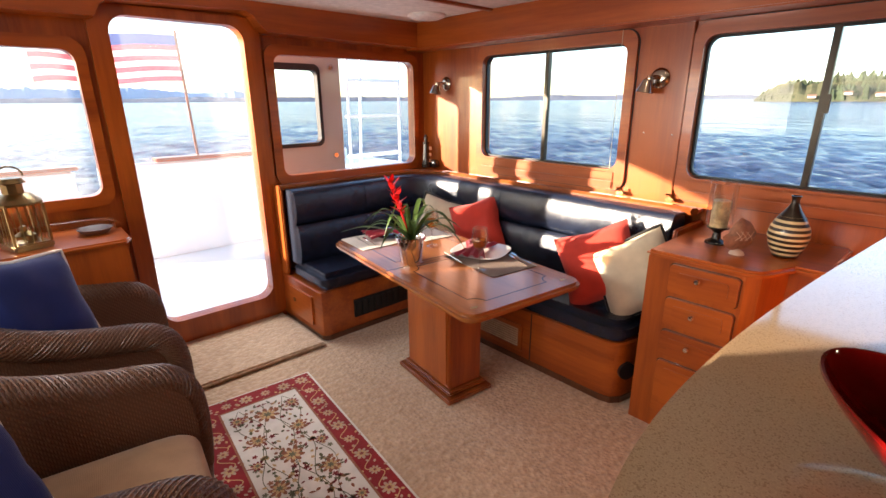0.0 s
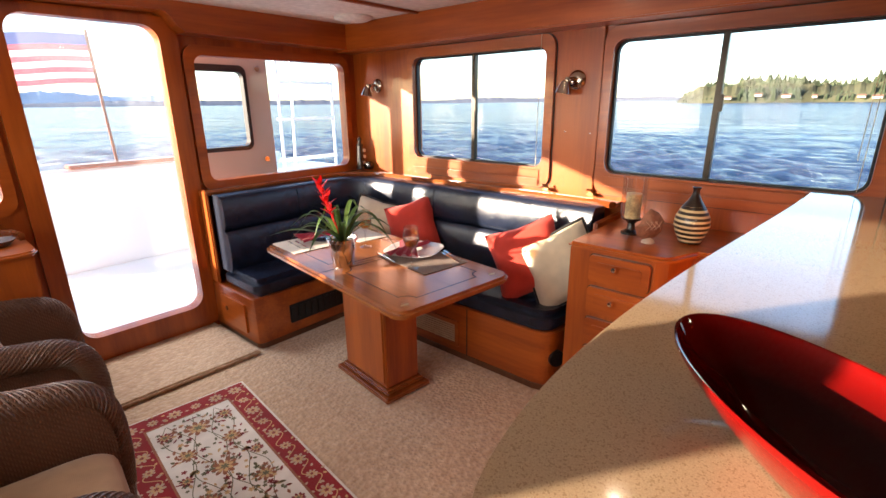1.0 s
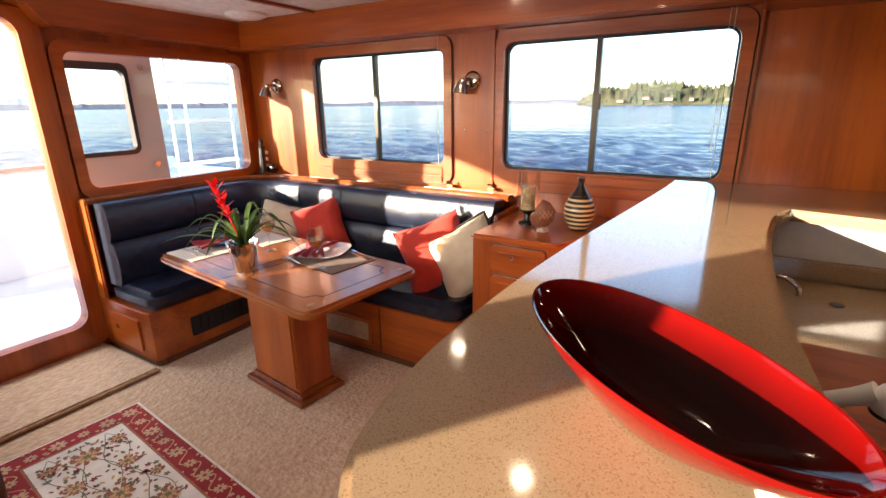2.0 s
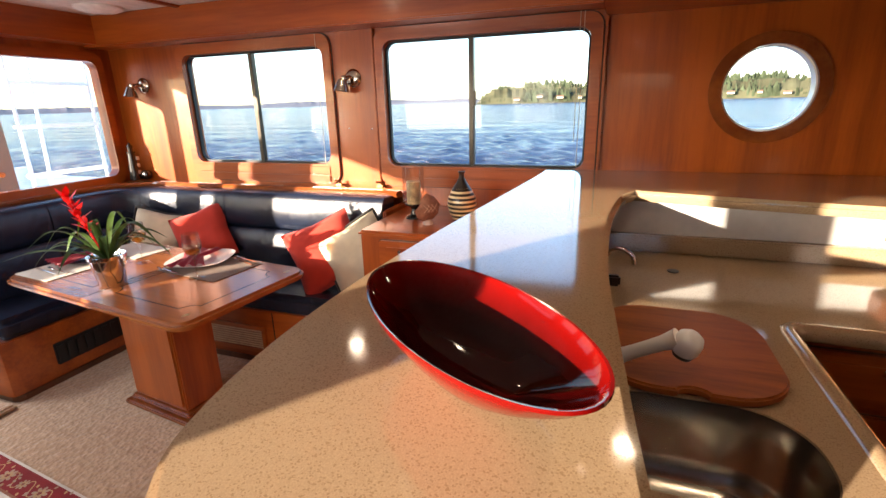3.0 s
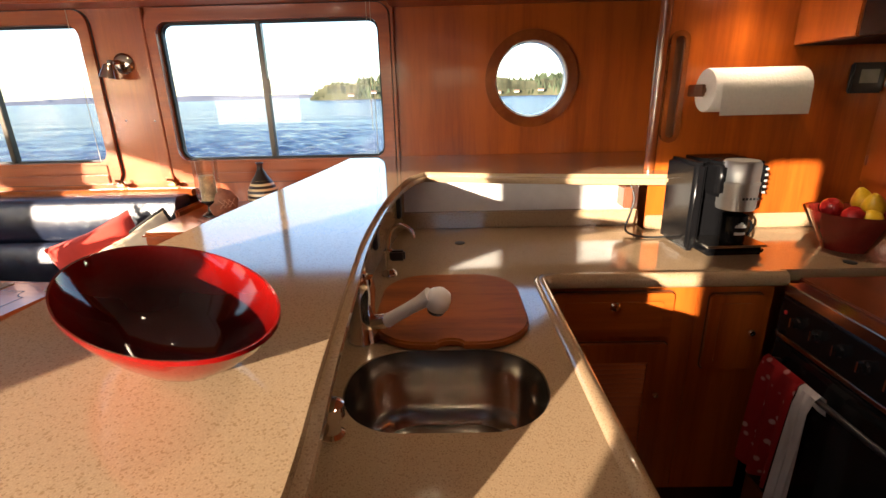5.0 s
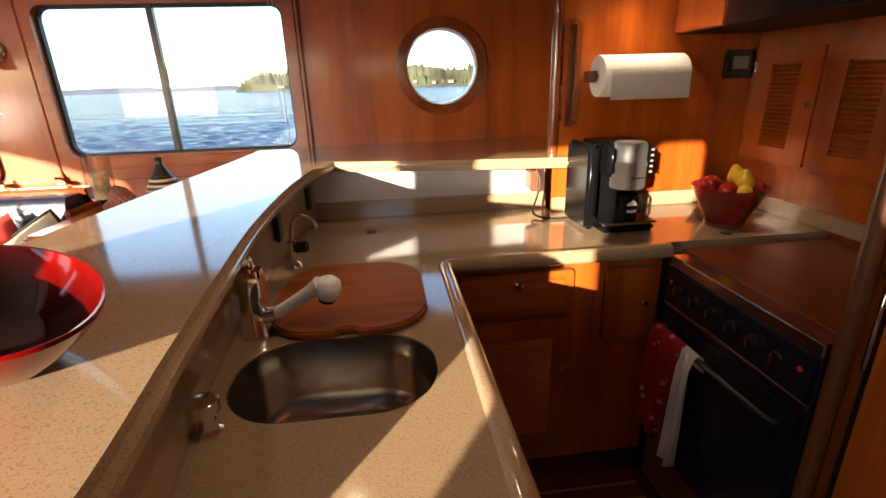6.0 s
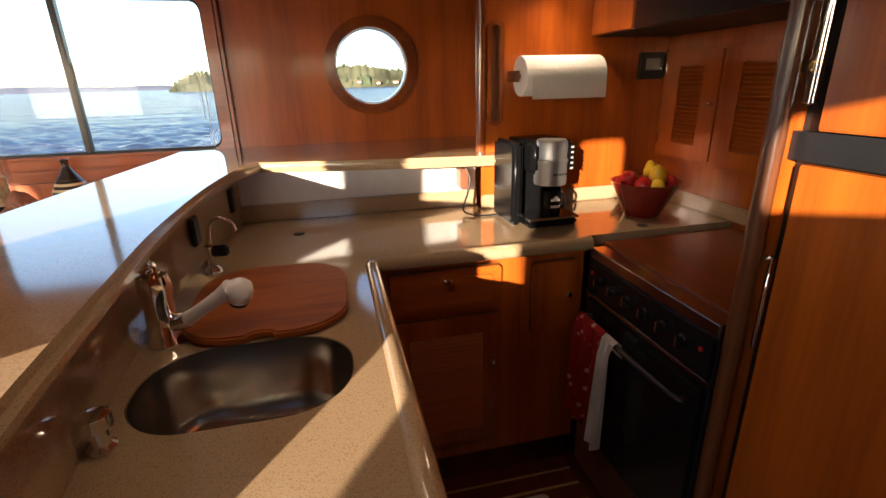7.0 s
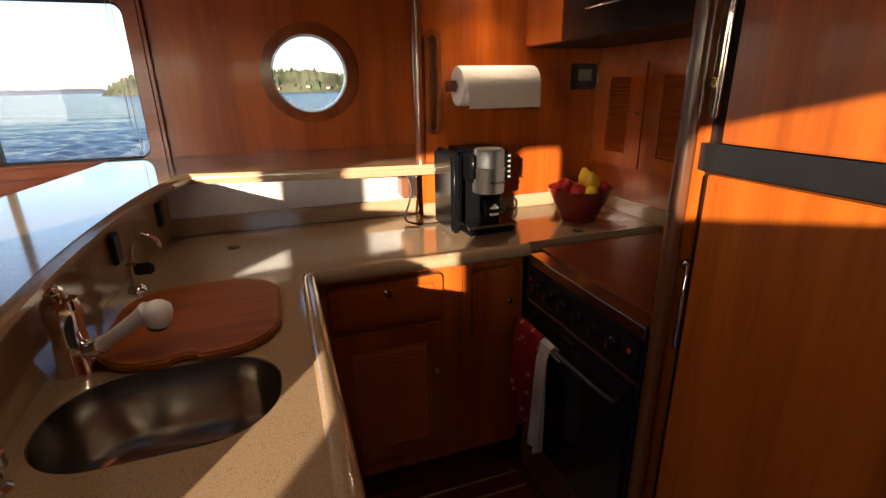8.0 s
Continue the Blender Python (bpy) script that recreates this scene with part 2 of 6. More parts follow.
def box(x0, x1, y0, y1, z0, z1, bev=0.0, seg=2, bm=None):
    b = bmesh.new()
    bmesh.ops.create_cube(b, size=1.0, matrix=Matrix.Translation(((x0 + x1) / 2, (y0 + y1) / 2, (z0 + z1) / 2)) @ Matrix.Diagonal((x1 - x0, y1 - y0, z1 - z0, 1)))
    if bev:
        bmesh.ops.bevel(b, geom=b.edges[:], offset=bev, segments=seg, affect="EDGES", clamp_overlap=True)
    return join(bm, b)


def join(bm, b):
    if bm is None:
        return b
    me = bpy.data.meshes.new("tmp")
    b.to_mesh(me)
    b.free()
    bm.from_mesh(me)
    bpy.data.meshes.remove(me)
    return bm


def rounded(u0, u1, v0, v1, r, seg=6):
    """A rectangle with round corners, anticlockwise."""
    out = []
    for cu, cv, a0 in ((u1 - r, v0 + r, -90), (u1 - r, v1 - r, 0), (u0 + r, v1 - r, 90), (u0 + r, v0 + r, 180)):
        for i in range(seg + 1):
            a = radians(a0 + 90 * i / seg)
            out.append((cu + r * math.cos(a), cv + r * math.sin(a)))
    return out


def circle(cu, cv, r, n=40):
    return [(cu + r * math.cos(2 * math.pi * i / n), cv + r * math.sin(2 * math.pi * i / n)) for i in range(n)]


def plate(outer, holes, d0, d1, put, bm=None, bev=0.0):
    """A flat slab with holes; put(u, v, d) gives the place of its points."""
    b = bmesh.new()
    loops = [outer, *holes]
    tris = tessellate_polygon([[Vector((u, v, 0)) for u, v in lp] for lp in loops])
    flat = [p for lp in loops for p in lp]
    rows = [[b.verts.new(put(u, v, d)) for u, v in flat] for d in (d0, d1)]
    for row in rows:
        for t in tris:
            if len(set(t)) == 3:
                try:
                    b.faces.new([row[i] for i in t])
                except ValueError:
                    pass
    k = 0
    for lp in loops:
        n = len(lp)
        for i in range(n):
            j = (i + 1) % n
            b.faces.new((rows[0][k + i], rows[0][k + j], rows[1][k + j], rows[1][k + i]))
        k += n
    if bev:
        edges = [e for e in b.edges if len(e.link_faces) == 2 and e.calc_face_angle(0) > 0.6 and abs(e.link_faces[0].normal.dot(e.link_faces[1].normal)) < 0.8]
        b.normal_update()
        bmesh.ops.bevel(b, geom=edges, offset=bev, segments=3, affect="EDGES", clamp_overlap=True)
    return join(bm, b)


def slab(outline, z0, z1, bev=0.0, seg=3, bm=None):
    """An upright prism over a plan outline, its top and bottom edges rounded."""
    b = bmesh.new()
    lo = [b.verts.new((x, y, z0)) for x, y in outline]
    hi = [b.verts.new((x, y, z1)) for x, y in outline]
    f0, f1 = b.faces.new(lo[::-1]), b.faces.new(hi)
    n = len(lo)
    for i in range(n):
        b.faces.new((lo[i], lo[(i + 1) % n], hi[(i + 1) % n], hi[i]))
    b.normal_update()
    if bev:
        bmesh.ops.bevel(b, geom=[*f0.edges, *f1.edges], offset=bev, segments=seg, affect="EDGES", clamp_overlap=True)
    bmesh.ops.triangulate(b, faces=[f for f in b.faces if len(f.verts) > 4])
    return join(bm, b)


def lathe(profile, at=(0, 0, 0), n=32, bm=None, m=None):
    """A turned body from (radius, height) pairs."""
    b = bmesh.new()
    rings = []
    for r, z in profile:
        rings.append([b.verts.new((max(r, 1e-4) * math.cos(2 * math.pi * i / n), max(r, 1e-4) * math.sin(2 * math.pi * i / n), z)) for i in range(n)])
    for a, c in zip(rings, rings[1:]):
        for i in range(n):
            b.faces.new((a[i], a[(i + 1) % n], c[(i + 1) % n], c[i]))
    b.faces.new(rings[0][::-1])
    b.faces.new(rings[-1])
    bmesh.ops.transform(b, matrix=Matrix.Translation(at) @ (m or Matrix()), verts=b.verts)
    return join(bm, b)


def tube(points, r, n=10, bm=None, caps=True):
    """A round bar along points; r may be a number or one for each point."""
    pts = [Vector(p) for p in points]
    rs = r if isinstance(r, (list, tuple)) else [r] * len(pts)
    b = bmesh.new()
    rings = []
    up = None
    for i, p in enumerate(pts):
        d = (pts[min(i + 1, len(pts) - 1)] - pts[max(i - 1, 0)]).normalized()
        if up is None:
            up = d.orthogonal().normalized()
        up = (up - d * up.dot(d)).normalized()
        side = d.cross(up)
        rings.append([b.verts.new(p + (up * math.cos(2 * math.pi * k / n) + side * math.sin(2 * math.pi * k / n)) * rs[i]) for k in range(n)])
    for a, c in zip(rings, rings[1:]):
        for k in range(n):
            b.faces.new((a[k], a[(k + 1) % n], c[(k + 1) % n], c[k]))
    if caps:
        b.faces.new(rings[0][::-1])
        b.faces.new(rings[-1])
    return join(bm, b)


def spline(points, n=8):
    """A smooth line through points."""
    p = [Vector(q) for q in points]
    out = []
    for i in range(len(p) - 1):
        a, b, c, d = p[max(i - 1, 0)], p[i], p[i + 1], p[min(i + 2, len(p) - 1)]
        for k in range(n):
            t = k / n
            out.append(0.5 * ((2 * b) + (c - a) * t + (2 * a - 5 * b + 4 * c - d) * t * t + (3 * b - a - 3 * c + d) * t ** 3))
    return out + [p[-1]]


def on_x(x):
    return lambda u, v, d: (x + d, u, v)


def on_y(y):
    return lambda u, v, d: (u, y + d, v)


# ---- setting ----
XW, XP, YA, YF = 3.0, -0.58, 3.366, -1.97
floor_s = tagged(part("floor", slab([(XP, -0.05), (XW, -0.05), (XW, YA), (XP, YA)], -0.08, 0.0), carpet_mat),
                 "beige patterned loop-pile carpet of the saloon", "floor", kind="structure")
tagged(part("door_platform", slab([(0.74, 2.76), (1.61, 2.735), (1.61, YA), (0.74, YA)], 0.003, 0.034, 0.010), carpet_mat),
       "carpeted low platform in front of the door", "floor", kind="structure")
galley_floor = tagged(part("galley_floor", box(XP, XW, YF, -0.05, -0.30, -0.212), teak_dark),
                      "dark teak sole of the galley", "floor", kind="structure")

W1, W2 = (1.607, 2.69), (0.08, 1.212)
WZ = (1.105, 1.80)
PORT = (-0.70, 1.485)
# unseen port openings, placed and cut to shape the sun patches indoors
W3, W4, W5 = (-0.62, -0.08, 1.50, 1.72), (0.59, 1.30, 1.105, 1.80), (0.24, 0.54, 1.50, 1.80)
wall_w = tagged(part("wall_starboard", plate([(YF - 0.1, -0.3), (YA + 0.1, -0.3), (YA + 0.1, 2.2), (YF - 0.1, 2.2)],
                [rounded(*W1, *WZ, 0.06), rounded(*W2, *WZ, 0.06), circle(*PORT, 0.19)], 0, 0.07, on_x(XW)), teak_v),
                "varnished teak side wall with windows", "wall", kind="structure")
AWR, AWL, DOOR = (1.732, 2.88, 1.01, 1.79), (-0.50, 0.70, 1.02, 1.755), (0.865, 1.552, 0.185, 1.935)
wall_a = tagged(part("wall_aft", plate([(XP, -0.1), (XW, -0.1), (XW, 2.2), (XP, 2.2)],
                [rounded(*AWR, 0.06), rounded(*AWL, 0.06), rounded(*DOOR, 0.09)], 0, 0.06, on_y(YA)), teak_v),
                "varnished teak aft bulkhead with door and windows", "wall", kind="structure")
wall_p = tagged(part("wall_port", plate([(YF - 0.1, -0.3), (YA + 0.1, -0.3), (YA + 0.1, 2.2), (YF - 0.1, 2.2)],
                [rounded(*W1, *WZ, 0.06), rounded(*W4, 0.06), rounded(*W5, 0.06), rounded(*W3, 0.06)], 0, -0.07, on_x(XP)), teak_v),
                "varnished teak side wall behind the armchairs", "wall", kind="structure")
wall_f = tagged(part("wall_forward", box(XP, XW, YF - 0.08, YF, -0.3, 2.2), teak_v),
                "varnished teak forward bulkhead", "wall", kind="structure")
ceil = box(XP, XW, 0.02, YA, 2.06, 2.10)
tagged(part("ceiling", ceil, white_panel), "off-white padded vinyl ceiling", "ceiling", kind="structure")
tagged(part("galley_ceiling", box(XP, XW, YF, 0.02, 1.84, 2.10, 0.006), teak_y), "lower teak-faced ceiling over the galley", "ceiling", kind="structure")
tagged(part("ceiling_beam", box(XP, 2.83, 2.46, 2.50, 2.045, 2.0595, 0.004), teak_x), "thin teak batten across the white ceiling", "trim", kind="structure")
tagged(part("soffit_side", box(2.82, XW, 0.02, YA, 1.87, 2.06, 0.008), teak_y), "teak soffit along the side windows", "trim", kind="structure")
put = on_y(3.22)
tagged(part("soffit_aft", plate([(XP, 1.90)] + [(0.76, 1.90), (0.80, 1.905), (0.835, 1.965), (0.87, 1.985), (1.54, 2.005), (1.58, 1.985), (1.62, 1.93), (1.66, 1.90), (2.82, 1.885), (2.82, 2.06), (XP, 2.06)], [], 0, 0.146, put), teak_x),
       "teak soffit over the aft windows, arched over the door", "trim", kind="structure")


def window(name, y0, y1, label):
    w = thing(name, label, "window", kind="structure")
    fr = (y0 - 0.055, y1 + 0.05, 0.985, 1.865)
    part("window_frame", plate(rounded(*fr, 0.07), [rounded(y0, y1, *WZ, 0.06)], -0.003, -0.020, on_x(XW), bev=0.004), teak_y, w, "teak window surround", True)
    part("groove", plate(rounded(fr[0] - 0.006, fr[1] + 0.006, fr[2] - 0.006, fr[3] + 0.006, 0.075), [rounded(*fr, 0.07)], -0.001, -0.004, on_x(XW)), gasket, w)
    part("gasket", plate(rounded(y0 + 0.001, y1 - 0.001, WZ[0] + 0.001, WZ[1] - 0.001, 0.059), [rounded(y0 + 0.012, y1 - 0.012, WZ[0] + 0.012, WZ[1] - 0.012, 0.05)], 0.02, 0.045, on_x(XW)), gasket, w)
    return w


def sash(w, y, other):
    m = part("mullion", box(XW + 0.012, XW + 0.05, y - 0.014, y + 0.014, WZ[0] + 0.003, WZ[1] - 0.003, 0.003), bronze_alu, w, "dark bronze sliding sash bar")
    part("latch", box(XW + 0.0, XW + 0.014, y - 0.030, y - 0.012, 1.44, 1.52, 0.003), bronze_alu, m)
    for a, c, x in ((other[0] + 0.013, y - 0.010, XW + 0.026), (y + 0.010, other[1] - 0.013, XW + 0.040)):
        p = part("pane", box(x, x + 0.004, a, c, WZ[0] + 0.012, WZ[1] - 0.012), pane_glass, w)
        p.visible_shadow = False


for name, r, lab in (("window_6", (*W1, *WZ), "fixed window behind the armchairs"), ("window_7", W4, "unseen window cut to shape the sun on the bar"), ("window_9", W5, "unseen window cut to shape the sun in the galley"), ("window_8", W3, "unseen window cut to shape the sun on the refrigerator")):
    w = thing(name, lab, "window", kind="structure")
    part("window_frame", plate(rounded(r[0] - 0.022, r[1] + 0.022, r[2] - 0.022, r[3] + 0.022, 0.07), [rounded(*r, 0.06)], 0.002, 0.018, on_x(XP), bev=0.004), teak_y, w, "teak window surround", True)
    part("pane", plate(rounded(r[0] + 0.002, r[1] - 0.002, r[2] + 0.002, r[3] - 0.002, 0.058), [], -0.040, -0.036, on_x(XP)), pane_glass, w).visible_shadow = False

w1 = window("window_1", *W1, "sliding side window with a teak surround and dark sash bar")
sash(w1, 2.16, W1)
w2 = window("window_2", *W2, "wide sliding side window with a teak surround")
for y in (1.264, 0.004):
    part("side_trim", box(2.972, XW - 0.001, y, y + 0.014, 0.975, 1.869, 0.003), teak_v, w2, "upright teak trim")
sash(w2, 0.70, W2)
for w, (y0, y1) in ((w1, W1), (w2, W2)):
    for k in range(2):
        z = 1.092 - k * 0.05
        part("sill_board", box(2.974 - 0.006 * k, XW - 0.021, y0 + 0.01, y1 - 0.01, z - 0.048, z, 0.005), teak_y, w, "stepped teak sill board")
port = thing("window_3", "round porthole with a wide teak ring", "porthole", kind="structure")
part("ring", plate(circle(*PORT, 0.240, 56), [circle(*PORT, 0.188, 56)], -0.001, -0.016, on_x(XW), bev=0.005), teak_rail, port, "teak ring", True)
part("rim", plate(circle(*PORT, 0.187, 56), [circle(*PORT, 0.180, 56)], 0.0, 0.06, on_x(XW)), white_paint, port, "white metal rim", True)
part("pane", plate(circle(*PORT, 0.180, 40), [], 0.045, 0.049, on_x(XW)), pane_glass, port).visible_shadow = False


def aft_window(name, r, label, mat):
    w = thing(name, label, "window", kind="structure")
    part("window_frame", plate(rounded(r[0] - 0.06, r[1] + 0.05, r[2] - 0.06, r[3] + 0.06, 0.08), [rounded(*r, 0.06)], -0.002, -0.018, on_y(YA), bev=0.004), teak_x, w, "teak window surround", True)
    part("pane", plate(rounded(r[0] + 0.002, r[1] - 0.002, r[2] + 0.002, r[3] - 0.002, 0.058), [], 0.03, 0.034, on_y(YA)), mat, w).visible_shadow = False
    return w


aft_window("window_4", AWR, "fixed aft window with rounded corners and teak surround", pane_glass)
aft_window("window_5", AWL, "fixed aft window beside the door above the cabinet", haze_glass)
door = thing("door_1", "closed teak aft door with a tall rounded glass pane", "door", kind="structure")
part("door_frame", plate(rounded(DOOR[0] - 0.09, DOOR[1] + 0.10, 0.036, DOOR[3] + 0.05, 0.09), [rounded(*DOOR, 0.09)], -0.002, -0.030, on_y(YA), bev=0.006), teak_v, door, "", True)
part("pane", plate(rounded(DOOR[0] + 0.002, DOOR[1] - 0.002, DOOR[2] + 0.002, DOOR[3] - 0.002, 0.088), [], 0.02, 0.025, on_y(YA)), haze_glass, door).visible_shadow = False

# partition behind the coffee maker
XQ, YQ = 2.34, -1.09
tagged(part("wall_partition", slab([(XQ, YF), (XW - 0.001, YF), (XW - 0.001, -1.47), (XQ + 0.05, YQ - 0.025), (XQ, YQ)], -0.30, 1.84), teak_v), "teak partition at the end of the galley shelf", "wall", kind="structure")

# ---- galley ----
BAR_Z, CTR_Z, GF = 1.106, 0.853, -0.212


def smooth2(points, n=6):
    return [(p.x, p.y) for p in spline([(x, y, 0) for x, y in points], n)]


outer = smooth2([(0.55, 0.16), (0.575, 0.28), (0.65, 0.364), (0.75, 0.409), (0.95, 0.437), (1.25, 0.437), (1.65, 0.409), (2.05, 0.367), (2.45, 0.324), (2.75, 0.295), (2.997, 0.280)])
inner = smooth2([(2.385, -0.165), (2.27, -0.118), (2.05, -0.087), (1.80, -0.072), (1.45, -0.072), (1.15, -0.092), (0.90, -0.112), (0.66, -0.132), (0.575, -0.10), (0.55, -0.01)])
top_plan = outer + [(2.997, -1.466), (2.392, -1.112), (2.336, -1.088), (2.336, -1.19)] + [(2.262 + 0.06 * math.cos(radians(a)), -1.135 + 0.06 * math.sin(radians(a))) for a in range(-80, -181, -20)] + [(2.204, -1.10), (2.25, -0.80), (2.32, -0.42)] + inner
bar = thing("breakfast_bar", "curved raised bar with a teak-panelled base", "bar")
part("bar_top", slab(top_plan[::-1], BAR_Z - 0.042, BAR_Z, 0.018, 4), stone, bar, "speckled tan composite bar top with rounded edge", True)
base_plan = [(x + (0.05 if x < 0.7 else 0), y - 0.045) for x, y in outer[4:]] + [(2.997, -0.04), (2.44, -0.04)] + [(x + 0.03, y + 0.105) for x, y in inner[8:-6]]
cladding = [(2.424, -0.062), (2.27, -0.038), (2.05, -0.017), (1.80, 0.002), (1.45, 0.006), (1.15, -0.012), (0.92, -0.040), (0.80, -0.056), (0.62, -0.076)]
part("inner_face", slab(smooth2(cladding) + smooth2([(x, y + 0.005) for x, y in cladding])[::-1], CTR_Z + 0.001, BAR_Z - 0.0425), stone, bar, "tan composite face above the worktop", True)
part("bar_base", slab(base_plan[::-1], GF + 0.004, BAR_Z - 0.0425), teak_v, bar, "teak panel base")
for u in (0.0, 1.0):
    x = 1.90 + 0.42 * u
    part("outlet", box(x - 0.03, x + 0.03, -0.020 - 0.038 * u, -0.004 - 0.025 * u, 0.93, 1.02, 0.004), gasket, bar, "dark electric outlet")

worktop = thing("worktop", "speckled tan composite worktop with an undermount sink", "worktop")
plan = [(0.70, -0.045), (0.70, -0.535), (1.765, -0.535), (1.787, -0.541), (1.803, -0.556), (1.806, -0.58), (1.80, -1.29), (1.80, -1.325), (1.83, -1.335), (1.83, YF + 0.002), (2.338, YF + 0.002), (2.338, -1.088), (2.44, -1.088), (2.44, -0.035), (2.27, -0.030), (2.05, -0.010), (1.80, 0.009), (1.45, 0.013), (1.15, -0.005), (0.92, -0.033)]
sink_hole = rounded(1.066, 1.356, -0.455, -0.040, 0.130, 10)
sink2_hole = rounded(1.368, 1.770, -0.45, -0.075, 0.12, 8)
flat = lambda u, v, d: (u, v, CTR_Z + d)
part("slab", plate(plan, [sink_hole, sink2_hole], -0.04, 0.0, flat, bev=0.004), stone, worktop, "", True)
lip = tube([(0.70, -0.541, CTR_Z - 0.016), (1.755, -0.541, CTR_Z - 0.016), (1.782, -0.546, CTR_Z - 0.016), (1.798, -0.562, CTR_Z - 0.016), (1.800, -0.59, CTR_Z - 0.016), (1.795, -1.29, CTR_Z - 0.016), (1.795, -1.33, CTR_Z - 0.016)], 0.026, 12)
part("front_lip", lip, stone, worktop, "rounded raised front lip", True)
part("upstand", box(2.40, 2.44, -1.088, -0.05, CTR_Z + 0.001, 0.925, 0.006), stone, worktop)
part("upstand", box(2.320, 2.339, YF + 0.02, -1.09, CTR_Z + 0.001, 0.915, 0.005), stone, worktop)
part("upstand", box(1.170, 2.319, YF + 0.001, YF + 0.02, CTR_Z + 0.001, 0.915, 0.005), stone, worktop)
part("backsplash", box(2.425, 2.439, -1.088, -0.060, 0.926, BAR_Z - 0.043), panel_alu, worktop, "pale metal backsplash panel")


def basin(name, hole, depth, label):
    b = bmesh.new()
    cu, cv = sum(p[0] for p in hole) / len(hole), sum(p[1] for p in hole) / len(hole)
    rings = []
    for s, z in ((0.998, CTR_Z - 0.045), (0.994, CTR_Z - 0.004), (0.988, CTR_Z - 0.003), (0.982, CTR_Z - 0.008), (0.975, CTR_Z - 0.06), (0.95, CTR_Z - depth + 0.05), (0.90, CTR_Z - depth + 0.018), (0.80, CTR_Z - depth), (0.12, CTR_Z - depth - 0.006)):
        rings.append([b.verts.new((cu + (u - cu) * s, cv + (v - cv) * s, z)) for u, v in hole])
    n = len(hole)
    for a, c in zip(rings, rings[1:]):
        for i in range(n):
            b.faces.new((a[i], a[(i + 1) % n], c[(i + 1) % n], c[i]))
    b.faces.new(rings[-1])
    o = thing(name, label, "sink")
    part("bowl", b, steel, o, "", True)
    part("drain", lathe([(0.034, 0), (0.034, 0.004), (0.026, 0.005), (0.022, 0.002), (0.001, 0.002)], (cu, cv, CTR_Z - depth - 0.006), 24), chrome, o, "chrome drain", True)
    return o


basin("sink", sink_hole, 0.19, "oval brushed stainless sink bowl let into the worktop")
basin("sink", sink2_hole, 0.15, "stainless sink bowl under the cutting board")

board_plan = rounded(1.345, 1.785, -0.458, -0.063, 0.13, 10)
board_plan[33:33] = [(1.345 + 0.018 * math.sin(radians(a)), -0.258 + 0.030 * math.cos(radians(a))) for a in range(0, 181, 20)]
cb = part("cutting_board", slab(board_plan, CTR_Z + 0.002, CTR_Z + 0.022, 0.005), board_wood, None, "", True)
tagged(cb, "oiled wooden cutting board covering the second sink", "cutting board")


def cabinet(name, label, lo, hi, face, group="galley cabinets"):
    c = thing(name, label, "cabinet", group=group)
    part("body", box(lo[0], hi[0], lo[1], hi[1], lo[2], hi[2]), teak_v, c)
    return c


def knob(parent, at, way, r=0.017, mat=None):
    """A small turned knob that stands out along way."""
    m = Vector((0, 0, 1)).rotation_difference(Vector(way)).to_matrix().to_4x4()
    return part("knob", lathe([(0.006, 0), (0.006, 0.010), (r, 0.014), (r * 1.05, 0.020), (r * 0.7, 0.027), (0.001, 0.028)], at, 16, None, m), mat or chrome, parent, "", True)


def front_panel(name, parent, y0, y1, z0, z1, x, mat=None, raised=True, out=-1):
    """A drawer or door front on a face x, with a rounded edge and a sunk groove round it."""
    mat = mat or teak_y
    p = part(name, plate(rounded(y0, y1, z0, z1, 0.016), [], 0.002 * out, 0.016 * out, on_x(x), bev=0.004), mat, parent, "", True)
    part("reveal", plate(rounded(y0 - 0.005, y1 + 0.005, z0 - 0.005, z1 + 0.005, 0.02), [], 0.001 * out, 0.0035 * out, on_x(x)), teak_dark, p)
    if raised:
        part("raised_field", plate(rounded(y0 + 0.035, y1 - 0.035, z0 + 0.03, z1 - 0.03, 0.012), [], 0.0162 * out, 0.0205 * out, on_x(x), bev=0.003), mat, p, "", True)
    return p


XC = 1.838
cd = cabinet("base_cabinet", "teak galley base cabinet with a drawer and a louvred door", (XC, -1.085, -0.045), (2.42, -0.50, 0.812), 0)
part("plinth", box(XC + 0.05, 2.42, -1.085, -0.50, GF + 0.004, -0.046), teak_dark, cd)
d = front_panel("drawer", cd, -1.003, -0.602, 0.620, 0.780, XC)
knob(d, (XC - 0.02, -0.80, 0.742), (-1, 0, 0))
dd = part("door", plate(rounded(-1.003, -0.598, 0.035, 0.590, 0.014), [rounded(-0.938, -0.660, 0.095, 0.520, 0.004)], -0.002, -0.018, on_x(XC), bev=0.003), teak_v, cd, "louvred door")
knob(dd, (XC - 0.018, -0.970, 0.40), (-1, 0, 0), 0.011)
# dark sheet added as the shade between the slats
part("backing", box(XC - 0.0018, XC - 0.0006, -0.937, -0.661, 0.096, 0.519), teak_dark, dd)
part("reveal", plate(rounded(-1.008, -0.593, 0.030, 0.595, 0.018), [rounded(-1.003, -0.598, 0.035, 0.590, 0.014)], -0.001, -0.004, on_x(XC)), teak_dark, dd)
slat = bmesh.new()
bmesh.ops.create_cube(slat, size=1.0, matrix=pose(0, 0, 0, 0, 38, 0) @ Matrix.Diagonal((0.005, 0.276, 0.018, 1)))
first = part("slat", slat, teak_y, dd)
first.matrix_local = Matrix.Translation((XC - 0.010, -0.799, 0.104))
